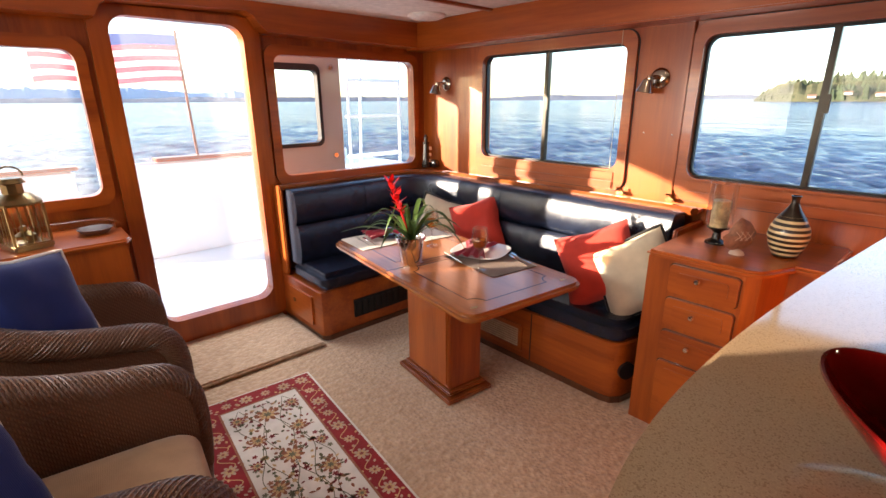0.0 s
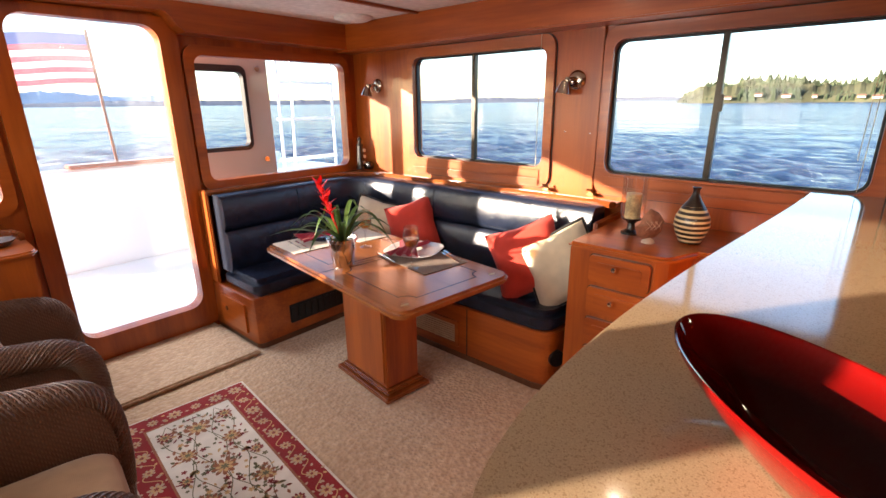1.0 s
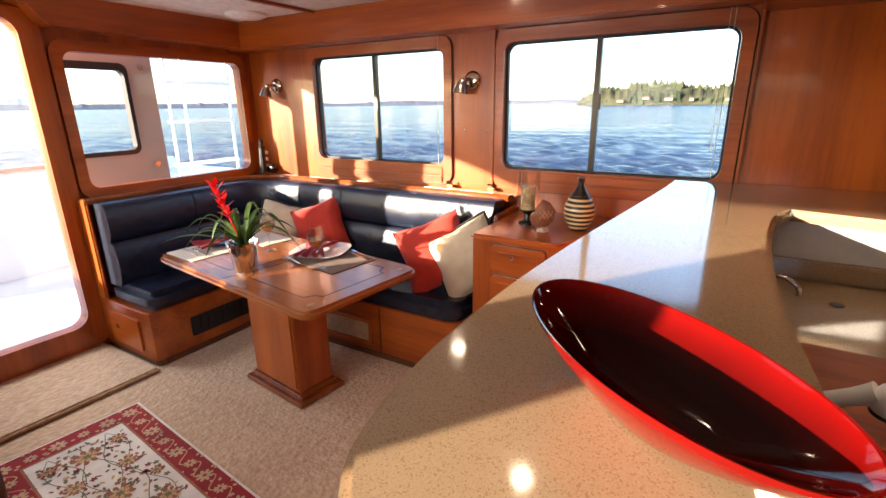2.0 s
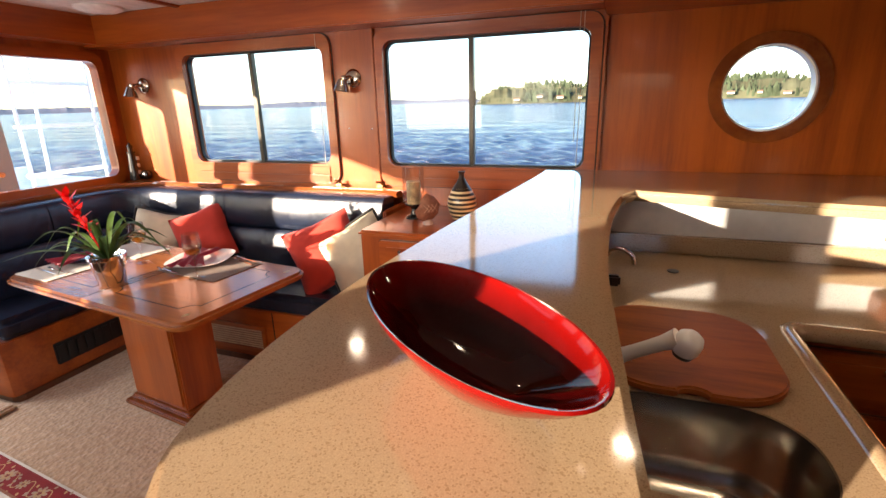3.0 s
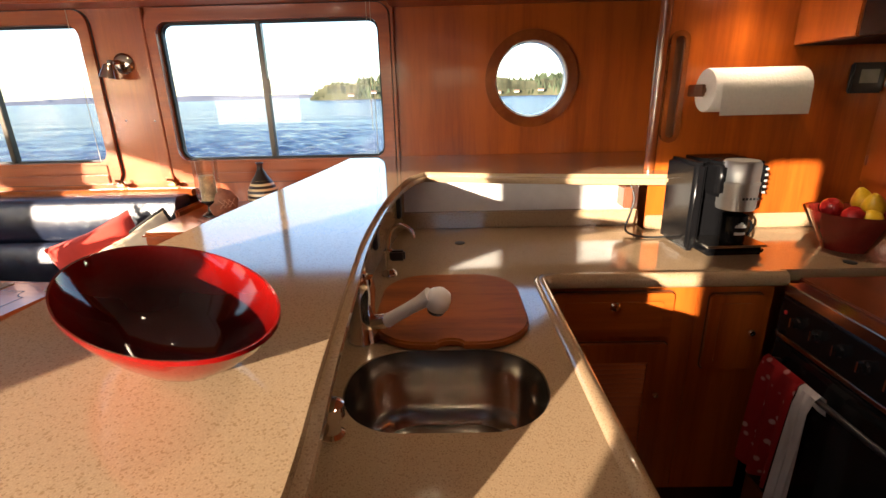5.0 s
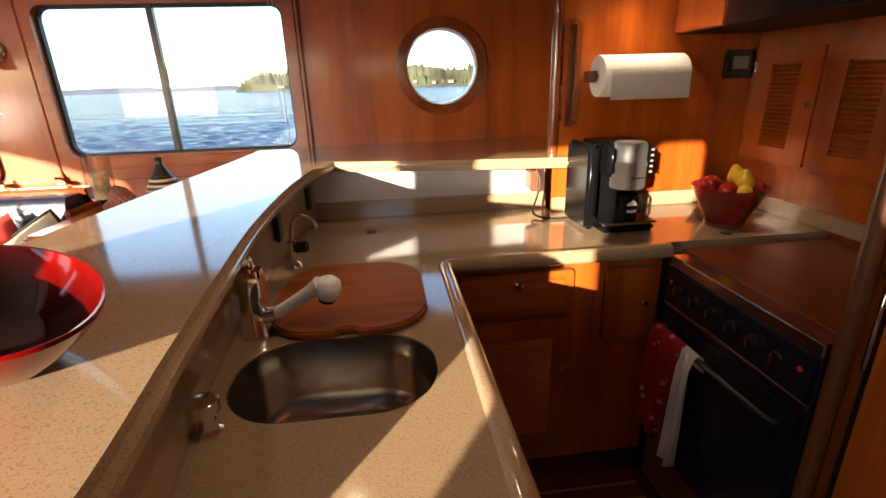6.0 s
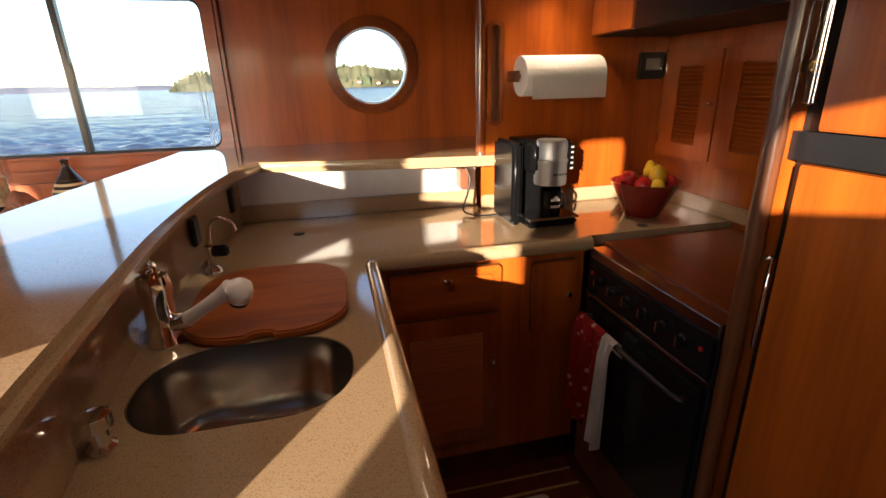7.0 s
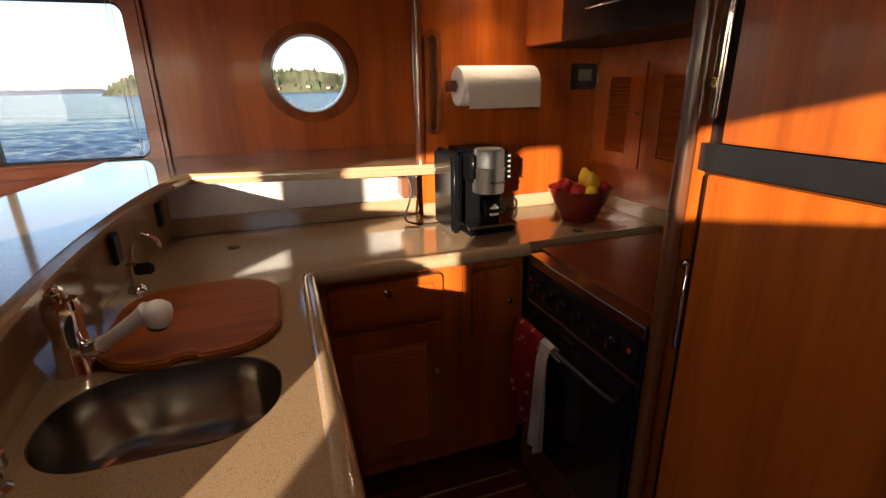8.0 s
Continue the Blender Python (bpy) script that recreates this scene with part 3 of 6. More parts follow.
for k in range(1, 23):
    again(first, "slat", dd, Matrix.Translation((XC - 0.010, -0.799, 0.104 + 0.0188 * k)))
cn = cabinet("base_cabinet", "narrow teak cabinet with a small door beside the stove", (XC, -1.335, -0.045), (2.33, -1.087, 0.812), 0)
part("plinth", box(XC + 0.05, 2.33, -1.335, -1.087, GF + 0.004, -0.046), teak_dark, cn)
sd = front_panel("door", cn, -1.300, -1.126, 0.488, 0.768, XC, teak_v)
knob(sd, (XC - 0.02, -1.262, 0.64), (-1, 0, 0), 0.013)
cs = cabinet("base_cabinet", "teak sink cabinet under the worktop", (0.76, -0.50, -0.10), (XC - 0.002, -0.045, 0.66), 0)
part("plinth", box(0.80, XC - 0.002, -0.44, -0.045, GF + 0.004, -0.101), teak_dark, cs)
part("apron", box(0.76, XC - 0.002, -0.512, -0.500, -0.10, 0.812), teak_v, cs)
# teak grating on the galley sole
pale_seam = plain("pale caulked seam", (0.42, 0.27, 0.14), 0.6)
for k in range(11):
    x = 1.885 - k * 0.082
    part("floor_board", box(x - 0.070, x, -1.33, -0.52, GF + 0.001, GF + 0.012, 0.002), stove_wood, galley_floor)
    part("seam", box(x - 0.0815, x - 0.0705, -1.33, -0.52, GF + 0.0005, GF + 0.010), pale_seam, galley_floor)
mat_g = part("galley_mat", slab(rounded(0.95, 1.70, -1.17, -0.70, 0.02), GF + 0.0125, GF + 0.022, 0.004), cloth("pale grey mat cloth", (0.45, 0.43, 0.40), 0.15, 700))
tagged(mat_g, "pale woven mat on the galley sole", "mat")

stove = thing("stove", "black built-in stove with a wooden cover over the burners", "stove")
SX0, SX1, SY = 1.168, 1.770, -1.345
part("body", box(SX0, SX1, YF + 0.03, SY + 0.02, -0.10, 0.80), black_matt, stove)
part("top_cover", box(SX0 + 0.01, SX1 + 0.03, YF + 0.03, SY - 0.035, 0.803, 0.836, 0.004), stove_wood, stove, "reddish brown wooden cover")
part("top_trim", box(SX0, SX1, SY - 0.035, SY + 0.026, 0.792, 0.830, 0.004), steel, stove, "stainless trim strip")
cp = part("control_panel", box(SX0 + 0.005, SX1 - 0.005, SY + 0.016, SY + 0.032, 0.672, 0.790, 0.003), black_gloss, stove, "black control panel")
part("lower_trim", box(SX0, SX1, SY + 0.014, SY + 0.034, 0.655, 0.670, 0.002), steel, stove)
for k in range(6):
    x = SX1 - 0.09 - k * 0.082
    kn = part("control_knob", lathe([(0.019, 0), (0.019, 0.006), (0.014, 0.010), (0.013, 0.022), (0.001, 0.024)], (x, SY + 0.032, 0.735), 18, None, pose(0, 0, 0, -90)), black_gloss, cp, "", True)
    part("pointer", box(x - 0.0025, x + 0.0025, SY + 0.050, SY + 0.058, 0.722, 0.752), chrome, kn)
red_dot = plain("red indicator", (0.45, 0.02, 0.02), 0.3)
for x in (SX1 - 0.035, SX0 + 0.04):
    part("indicator", lathe([(0.007, 0), (0.007, 0.003), (0.001, 0.004)], (x, SY + 0.032, 0.745), 12, None, pose(0, 0, 0, -90)), red_dot, cp)
od = part("oven_door", box(SX0 + 0.01, SX1 - 0.01, SY + 0.012, SY + 0.034, 0.10, 0.645, 0.006), black_gloss, stove, "black glass oven door")
part("door_handle", tube(spline([(SX0 + 0.06, SY + 0.034, 0.585), (SX0 + 0.07, SY + 0.068, 0.59), (1.49, SY + 0.075, 0.59), (SX1 - 0.07, SY + 0.068, 0.59), (SX1 - 0.06, SY + 0.034, 0.585)], 6), 0.009, 10), black_matt, od, "", True)
part("lower_panel", box(SX0, SX1, SY + 0.01, SY + 0.026, -0.10, 0.09, 0.004), teak_dark, stove)
part("toe_vent", tube([(1.40, SY + 0.027, -0.02), (1.40, SY + 0.034, -0.02)], 0.03, 20), black_matt, stove)

fridge = thing("refrigerator", "tall wood-veneered refrigerator with two doors", "refrigerator")
FX0, FX1, FY = 0.40, 1.142, -1.372
part("body", box(FX0, FX1, YF + 0.01, FY - 0.03, -0.15, 1.80), black_matt, fridge)
lower = part("lower_door", box(FX0 + 0.006, FX1 - 0.034, FY - 0.028, FY, -0.10, 1.222, 0.003), fridge_wood, fridge)
upper = part("upper_door", box(FX0 + 0.006, FX1 - 0.054, FY - 0.028, FY, 1.290, 1.80, 0.003), fridge_wood, fridge)
part("divider", box(FX0, FX1, FY - 0.028, FY - 0.006, 1.228, 1.286), black_matt, fridge, "black band between the doors")
part("plinth", box(FX0, FX1, FY - 0.06, FY - 0.03, GF + 0.004, -0.151), black_matt, fridge)
h = part("door_handle", box(FX1 - 0.038, FX1 - 0.012, FY - 0.008, FY + 0.010, 1.335, 1.74, 0.006, 3), chrome, upper, "wide polished handle strip", True)
part("latch", box(FX1 - 0.030, FX1 - 0.010, FY + 0.008, FY + 0.020, 1.400, 1.418, 0.003), brass, h)
h = part("door_handle", box(FX1 - 0.028, FX1 - 0.016, FY - 0.008, FY + 0.008, 0.79, 1.02, 0.004, 3), chrome, lower, "polished handle strip", True)
part("latch", lathe([(0.001, 0.0), (0.008, 0.002), (0.009, 0.008), (0.001, 0.012)], (FX1 - 0.022, FY + 0.006, 1.015), 14, None, pose(0, 0, 0, -90)), chrome, h, "", True)
tagged(part("corner_post", lathe([(0.020, 0), (0.020, 2.05)], (1.1465, SY + 0.004, GF + 0.001), 20), teak_dark, None, "", True),
       "rounded teak corner post between stove and refrigerator", "trim", kind="structure")
tagged(part("side_panel", box(1.1435, 1.1665, YF + 0.001, SY - 0.017, GF + 0.001, 1.84), teak_v), "teak divider beside the refrigerator", "trim", kind="structure")

# upper galley
hood = thing("wall_cabinet", "overhead teak cabinet with black glass front above the stove", "cabinet")
part("body", box(1.170, 2.339, YF + 0.001, -1.600, 1.565, 1.839, 0.004), gasket, hood, "black hood body")
part("door", box(1.172, 2.04, -1.598, -1.580, 1.566, 1.835, 0.004), black_gloss, hood, "black glass front")
part("side_board", box(2.045, 2.338, -1.598, -1.578, 1.567, 1.838, 0.004), teak_v, hood)
part("vent_rail", tube([(1.62, -1.575, 1.66), (1.90, -1.575, 1.66)], 0.003), chrome, hood, "chrome rail", True)
louv = thing("wall_cabinet", "shallow teak cabinet with two louvred doors behind the stove", "cabinet")
part("body", box(1.63, 2.338, YF + 0.001, YF + 0.012, 1.04, 1.51), teak_v, louv)
sl = bmesh.new()
bmesh.ops.create_cube(sl, size=1.0, matrix=pose(0, 0, 0, 38, 0, 0) @ Matrix.Diagonal((0.138, 0.004, 0.0135, 1)))
base_slat = None
for x0, x1 in ((1.985, 2.305), (1.655, 1.975)):
    dr = part("door", plate(rounded(x0, x1, 1.06, 1.495, 0.008), [rounded(x0 + 0.09, x1 - 0.09, 1.12, 1.44, 0.004)], 0.013, 0.028, on_y(YF), bev=0.003), teak_v, louv, "louvred door")
    for k in range(19):
        m = Matrix.Translation(((x0 + x1) / 2, YF + 0.020, 1.130 + 0.0165 * k))
        if base_slat is None:
            base_slat = part("slat", sl, teak_x, dr)
            base_slat.matrix_local = m
        else:
            again(base_slat, "slat", dr, m)
    for z in (1.13, 1.43):
        part("hinge", box((x1 if x1 > 2.1 else x0) - 0.004, (x1 if x1 > 2.1 else x0) + 0.004, YF + 0.028, YF + 0.032, z - 0.02, z + 0.02), chrome, dr)
knob(louv, (2.0, YF + 0.028, 1.29), (0, 1, 0), 0.009)

# ---- saloon ----
def sweep(profile, path, bm=None):
    """A section of (across, height) pairs carried along a plan line; across points to the line's left."""
    b = bmesh.new()
    pts = [Vector((x, y, 0)) for x, y in path]
    rings = []
    for i, p in enumerate(pts):
        d = (pts[min(i + 1, len(pts) - 1)] - pts[max(i - 1, 0)]).normalized()
        side = Vector((-d.y, d.x, 0))
        rings.append([b.verts.new(p + side * a + Vector((0, 0, z))) for a, z in profile])
    n = len(profile)
    for a, c in zip(rings, rings[1:]):
        for k in range(n):
            b.faces.new((a[k], a[(k + 1) % n], c[(k + 1) % n], c[k]))
    for f in (b.faces.new(rings[0][::-1]), b.faces.new(rings[-1])):
        bmesh.ops.poke(b, faces=[f])
    return join(bm, b)


bench = thing("corner_bench", "L-shaped corner bench with a teak base and navy leather cushions", "bench")
plan = [(1.63, YA - 0.002), (1.63, 2.83), (1.64, 2.80), (1.67, 2.785), (2.34, 2.78), (2.365, 2.77), (2.372, 2.74), (2.372, 1.26), (2.385, 1.20), (2.43, 1.165), (2.50, 1.15), (2.62, 1.13), (2.66, 1.10), (XW - 0.002, 1.10), (XW - 0.002, YA - 0.002)]
part("base", slab(plan, 0.035, 0.345, 0.006), teak_y, bench, "varnished teak base", True)
part("base_board", slab([(x + (0.012 if x < 1.7 else 0), y) for x, y in plan], 0.001, 0.034), teak_dark, bench)
# seat cushions
aft_seat = rounded(1.645, 2.36, 2.765, 3.19, 0.05)
part("seat_cushion", slab(aft_seat, 0.347, 0.462, 0.035, 4), navy, bench, "navy leather seat cushion", True)
side_seat = [(2.362, 3.19), (2.362, 2.765), (2.355, 2.70), (2.352, 1.27), (2.37, 1.20), (2.42, 1.155), (2.50, 1.145), (2.86, 1.145), (2.86, 3.19)]
part("seat_cushion", slab(side_seat, 0.347, 0.462, 0.035, 4), navy, bench, "navy leather seat cushion", True)


def roll(z0, z1, front, back, n=7):
    out = [(back, z0), ]
    for i in range(n + 1):
        a = -90 + 180 * i / n
        out.append((front + 0.035 * math.cos(radians(a)) - 0.0, (z0 + z1) / 2 + (z1 - z0) / 2 * math.sin(radians(a))))
    out.append((back, z1))
    return out


# backrest line: along the aft wall, round the corner, then along the side wall
arc = [(2.50 + 0.32 * math.sin(radians(a)), 2.84 + 0.32 * math.cos(radians(a))) for a in range(0, 91, 10)]
runs = [[(1.665, 3.16), (1.85, 3.16), (2.05, 3.16), (2.20, 3.16)], [(2.206, 3.16), (2.35, 3.16)] + arc + [(2.82, 2.60), (2.82, 2.30)], [(2.82, 2.294), (2.82, 2.0), (2.82, 1.7), (2.82, 1.4), (2.82, 1.2), (2.815, 1.15)]]
for run in runs:
    for z0, z1, lean in ((0.445, 0.715, 0.02), (0.718, 0.945, 0.0)):
        prof = [(-(f), z) for f, z in roll(z0, z1, 0.035 + lean, -0.07)]
        part("back_cushion", sweep(prof, run), navy, bench, "navy leather back cushion", True)
cap_line = [(1.632, 3.26), (2.2, 3.26), (2.52, 3.26)] + [(2.54 + 0.36 * math.sin(radians(a)), 2.90 + 0.36 * math.cos(radians(a))) for a in range(10, 91, 10)] + [(2.90, 2.5), (2.90, 1.8), (2.90, 1.22), (2.895, 1.14), (2.875, 1.10)]
part("ledge_rail", sweep([(0.020, 0.938), (0.026, 0.958), (0.016, 0.972), (-0.016, 0.972), (-0.026, 0.958), (-0.020, 0.938)], cap_line), teak_rail, bench, "rounded teak rail behind the cushions", True)
part("ledge", slab([(1.632, YA - 0.003), (1.632, 3.27), (2.54, 3.27), (2.78, 3.18), (2.905, 2.92), (2.91, 1.10), (XW - 0.003, 1.10), (XW - 0.003, YA - 0.003)], 0.935, 0.955), teak_y, bench, "teak ledge under the windows")
part("end_panel", box(1.628, 1.650, 3.235, YA - 0.031, 0.346, 0.972, 0.008), teak_v, bench, "teak end panel", True)
part("end_panel", box(2.66, XW - 0.003, 1.090, 1.112, 0.346, 0.900, 0.009), teak_v, bench, "curved teak end panel", True)
# drawers, grilles and socket in the base
# sunlight on the grille slats is put into this pale colour
sunlit_slat = plain("teak with sunlight painted in", (0.50, 0.34, 0.20), 0.5)
put_l = lambda x: (lambda u, v, d: (x - d, u, v))
p = part("locker_door", plate(rounded(2.90, 3.22, 0.085, 0.285, 0.012), [], 0.002, 0.014, put_l(1.63), bev=0.004), teak_y, bench, "", True)
part("finger_latch", tube([(1.614, 3.14, 0.20), (1.610, 3.14, 0.20)], 0.016, 16), teak_dark, p)
g = part("air_grille", plate(rounded(1.86, 2.33, 0.11, 0.235, 0.008), [], 0.001, 0.008, lambda u, v, d: (u, 2.78 - d, v)), gasket, bench, "dark air grille")
for k in range(9):
    part("slat", box(1.87 + 0.051 * k, 1.905 + 0.051 * k, 2.766, 2.771, 0.125, 0.22, 0.001), black_matt, g)
g = part("air_grille", plate(rounded(1.76, 2.20, 0.075, 0.245, 0.010), [rounded(1.785, 2.175, 0.10, 0.22, 0.004)], 0.001, 0.014, put_l(2.372), bev=0.002), teak_y, bench, "teak louvred air grille")
for k in range(8):
    part("slat", box(2.364, 2.370, 1.786, 2.174, 0.102 + 0.0148 * k, 0.112 + 0.0148 * k, 0.001), sunlit_slat, g)
part("panel_joint", box(2.3695, 2.3715, 1.70, 1.706, 0.036, 0.34), gasket, bench)
part("speaker_vent", tube([(2.455, 1.178, 0.19), (2.437, 1.146, 0.19)], 0.046, 24), black_matt, bench, "round black vent")

cab = thing("drawer_cabinet", "teak drawer cabinet with chrome knobs at the end of the bench", "cabinet")
cplan = [(2.375, 1.088), (2.375, 0.70), (2.40, 0.655), (2.55, 0.60), (2.55, 0.47), (XW - 0.002, 0.47), (XW - 0.002, 1.088)]
part("body", slab(cplan, 0.001, 0.842), teak_v, cab)
tplan = [(2.35, 1.088), (2.345, 1.05), (2.345, 0.70), (2.36, 0.655), (2.39, 0.632), (2.53, 0.575), (2.53, 0.47), (XW - 0.002, 0.47), (XW - 0.002, 1.088)]
part("cabinet_top", slab(tplan, 0.843, 0.874, 0.012, 3), teak_y, cab, "glossy teak top with a rounded edge", True)
for z0, z1, zk in ((0.700, 0.826, 0.782), (0.545, 0.672, 0.618), (0.395, 0.515, 0.468), (0.10, 0.365, 0.24)):
    d = front_panel("drawer", cab, 0.715, 0.985, z0, z1, 2.375)
    knob(d, (2.355, 0.863, zk), (-1, 0, 0), 0.013)

# dining table
tb = thing("dining_table", "varnished teak pedestal table with dark inlaid lines", "table", (1.932, 1.972, 0), -7.1)
part("tabletop", slab(rounded(-0.345, 0.345, -0.655, 0.655, 0.075, 8), 0.672, 0.711, 0.014, 4), wood("table teak", (0.19, 0.052, 0.011), (0.33, 0.108, 0.026), (9, 0.8, 9), 0.6, 0.24, 0.25), tb, "glossy teak tabletop", True)
inlay = plain("dark inlay line", (0.030, 0.012, 0.006), 0.2)
ln = bmesh.new()
for y0, y1 in ((-0.56, -0.03), (0.03, 0.56)):
    pts = []
    for cx, cy, a0 in ((0.235, y0, 180), (0.235, y1, 270), (-0.235, y1, 0), (-0.235, y0, 90)):
        seg = [(cx + 0.055 * math.cos(radians(a0 - 90 * i / 6)) * 1.0, cy + 0.055 * math.sin(radians(a0 - 90 * i / 6))) for i in range(7)]
        pts += seg
    pts.append(pts[0])
    for (xa, ya), (xb, yb) in zip(pts, pts[1:]):
        dv = Vector((xb - xa, yb - ya, 0))
        if dv.length < 1e-5:
            continue
        m = Matrix.Translation(((xa + xb) / 2, (ya + yb) / 2, 0.7113)) @ Matrix.Rotation(math.atan2(dv.y, dv.x), 4, "Z") @ Matrix.Diagonal((dv.length + 0.003, 0.005, 0.001, 1))
        bmesh.ops.create_cube(ln, size=1.0, matrix=m)
bmesh.ops.create_cube(ln, size=1.0, matrix=Matrix.Translation((0, 0, 0.7113)) @ Matrix.Diagonal((0.686, 0.003, 0.001, 1)))
part("inlay", ln, inlay, tb, "dark inlaid line")
pale = plain("pale inlay", (0.62, 0.45, 0.22), 0.25)
for cx, cy in ((-0.262, -0.585), (0.262, -0.585), (-0.262, 0.585), (0.262, 0.585)):
    st = bmesh.new()
    ring = []
    for i in range(16):
        r = 0.022 if i % 4 == 0 else 0.013 if i % 4 == 2 else 0.006
        ring.append(st.verts.new((cx + r * math.cos(i * math.pi / 8), cy + r * math.sin(i * math.pi / 8), 0.7118)))
    st.faces.new(ring)
    bmesh.ops.triangulate(st, faces=st.faces[:])
    part("compass_star", st, pale, tb, "small inlaid compass star")
part("pedestal", box(-0.105, 0.105, -0.20, 0.20, 0.055, 0.60, 0.006), teak_v, tb, "boxed teak pedestal")
part("pedestal_face", box(-0.113, -0.106, -0.185, 0.185, 0.08, 0.575, 0.003), teak_v, tb)
part("upper_box", box(-0.085, 0.085, -0.17, 0.17, 0.601, 0.671, 0.004), teak_v, tb)
part("foot", box(-0.145, 0.145, -0.25, 0.25, 0.001, 0.028, 0.006), teak_rail, tb)
part("foot_moulding", box(-0.125, 0.125, -0.225, 0.225, 0.029, 0.054, 0.010), teak_rail, tb)


def wicker():
    m, n, l, b = material("woven brown wicker", 0.42, spec=0.5)
    mp = coords(n, l, (1, 1, 1))
    w1_, w2_ = n.new("ShaderNodeTexWave"), n.new("ShaderNodeTexWave")
    for w, d, s in ((w1_, "X", 40.0), (w2_, "DIAGONAL", 32.0)):
        w.bands_direction = d
        w.inputs["Scale"].default_value, w.inputs["Distortion"].default_value, w.inputs["Detail"].default_value = s, 1.2, 1.0
        l.new(mp.outputs[0], w.inputs["Vector"])
    mul = n.new("ShaderNodeMath"); mul.operation = "MULTIPLY"
    l.new(w1_.outputs[0], mul.inputs[0]); l.new(w2_.outputs[0], mul.inputs[1])
    r = mixed(n, l, mul.outputs[0], (0.100, 0.042, 0.020), (0.145, 0.064, 0.031))
    l.new(r.outputs[0], b.inputs["Base Color"])
    bump(n, l, b, mul.outputs[0], 0.55, 0.005)
    return m


wicker_mat = wicker()
strand_mat = plain("pale wicker strand", (0.125, 0.060, 0.030), 0.42, vary=0.35, size=80)


def superquad(sx, sy, sz, e1=0.45, e2=0.45, nu=28, nv=14, sag=0.0):
    """A soft cushion block."""
    b = bmesh.new()
    f = lambda w, e: math.copysign(abs(w) ** e, w)
    rings = []
    for j in range(1, nv):
        ph = -math.pi / 2 + math.pi * j / nv
        rings.append([b.verts.new((sx * f(math.cos(ph), e1) * f(math.cos(2 * math.pi * i / nu), e2), sy * f(math.cos(ph), e1) * f(math.sin(2 * math.pi * i / nu), e2), sz * f(math.sin(ph), e1))) for i in range(nu)])
    lo, hi = b.verts.new((0, 0, -sz)), b.verts.new((0, 0, sz - sag))
    for a, c in zip(rings, rings[1:]):
        for i in range(nu):
            b.faces.new((a[i], a[(i + 1) % nu], c[(i + 1) % nu], c[i]))
    for i in range(nu):
        b.faces.new((lo, rings[0][(i + 1) % nu], rings[0][i]))
        b.faces.new((hi, rings[-1][i], rings[-1][(i + 1) % nu]))
    return b


def arm_side(s, w):
    """One arm: a woven wall with a thick rolled top that swoops up to the back."""
    b = bmesh.new()
    line = spline([(0.36, 0.02, 0.10), (0.385, 0.02, 0.34), (0.372, 0.02, 0.51), (0.305, 0.02, 0.592), (0.14, 0.02, 0.625), (-0.06, 0.02, 0.675), (-0.24, 0.0, 0.76), (-0.36, -0.03, 0.84)], 6)
    rs = [0.040 + 0.014 * min(1, max(0, (k - 8) / 10)) for k in range(len(line))]
    tube([(p.x, s * (w - 0.05 + p.y), p.z) for p in line], rs, 14, b)
    lower = []
    for p in line[3:]:
        lower.append((p.x, p.z))
    for yy in (w - 0.085, w - 0.015):
        top = [b.verts.new((x, s * yy, z)) for x, z in lower]
        bot = [b.verts.new((x if x > -0.3 else -0.3, s * yy, 0.06)) for x, z in lower]
        for i in range(len(top) - 1):
            b.faces.new((top[i], top[i + 1], bot[i + 1], bot[i]))
    return b


def arm_wrap(s, w):
    """Strands wound slantwise round the rolled top of an arm."""
    line = spline([(0.36, 0.02, 0.10), (0.385, 0.02, 0.34), (0.372, 0.02, 0.51), (0.305, 0.02, 0.592), (0.14, 0.02, 0.625), (-0.06, 0.02, 0.675), (-0.24, 0.0, 0.76), (-0.36, -0.03, 0.84)], 24)
    dist = 0.0
    pts = [Vector((p.x, s * (w - 0.05 + p.y), p.z)) for p in line]
    runs = [[] for _ in range(16)]
    for i in range(12, len(pts) - 1):
        seg = (pts[i + 1] - pts[i]).length
        d = (pts[i + 1] - pts[i - 1]).normalized()
        side = Vector((0, 1, 0))
        up = d.cross(side).normalized()
        r = 0.040 + 0.014 * min(1, max(0, (i / 4 - 8) / 10)) - 0.0008
        for q in range(2):
            a = (dist + seg * q / 2) / 0.24 * 2 * math.pi
            c = pts[i].lerp(pts[i + 1], q / 2)
            for k in range(16):
                ak = s * a + k * math.pi / 8
                runs[k].append(c + (side * math.cos(ak) + up * math.sin(ak)) * r)
        dist += seg
    return runs


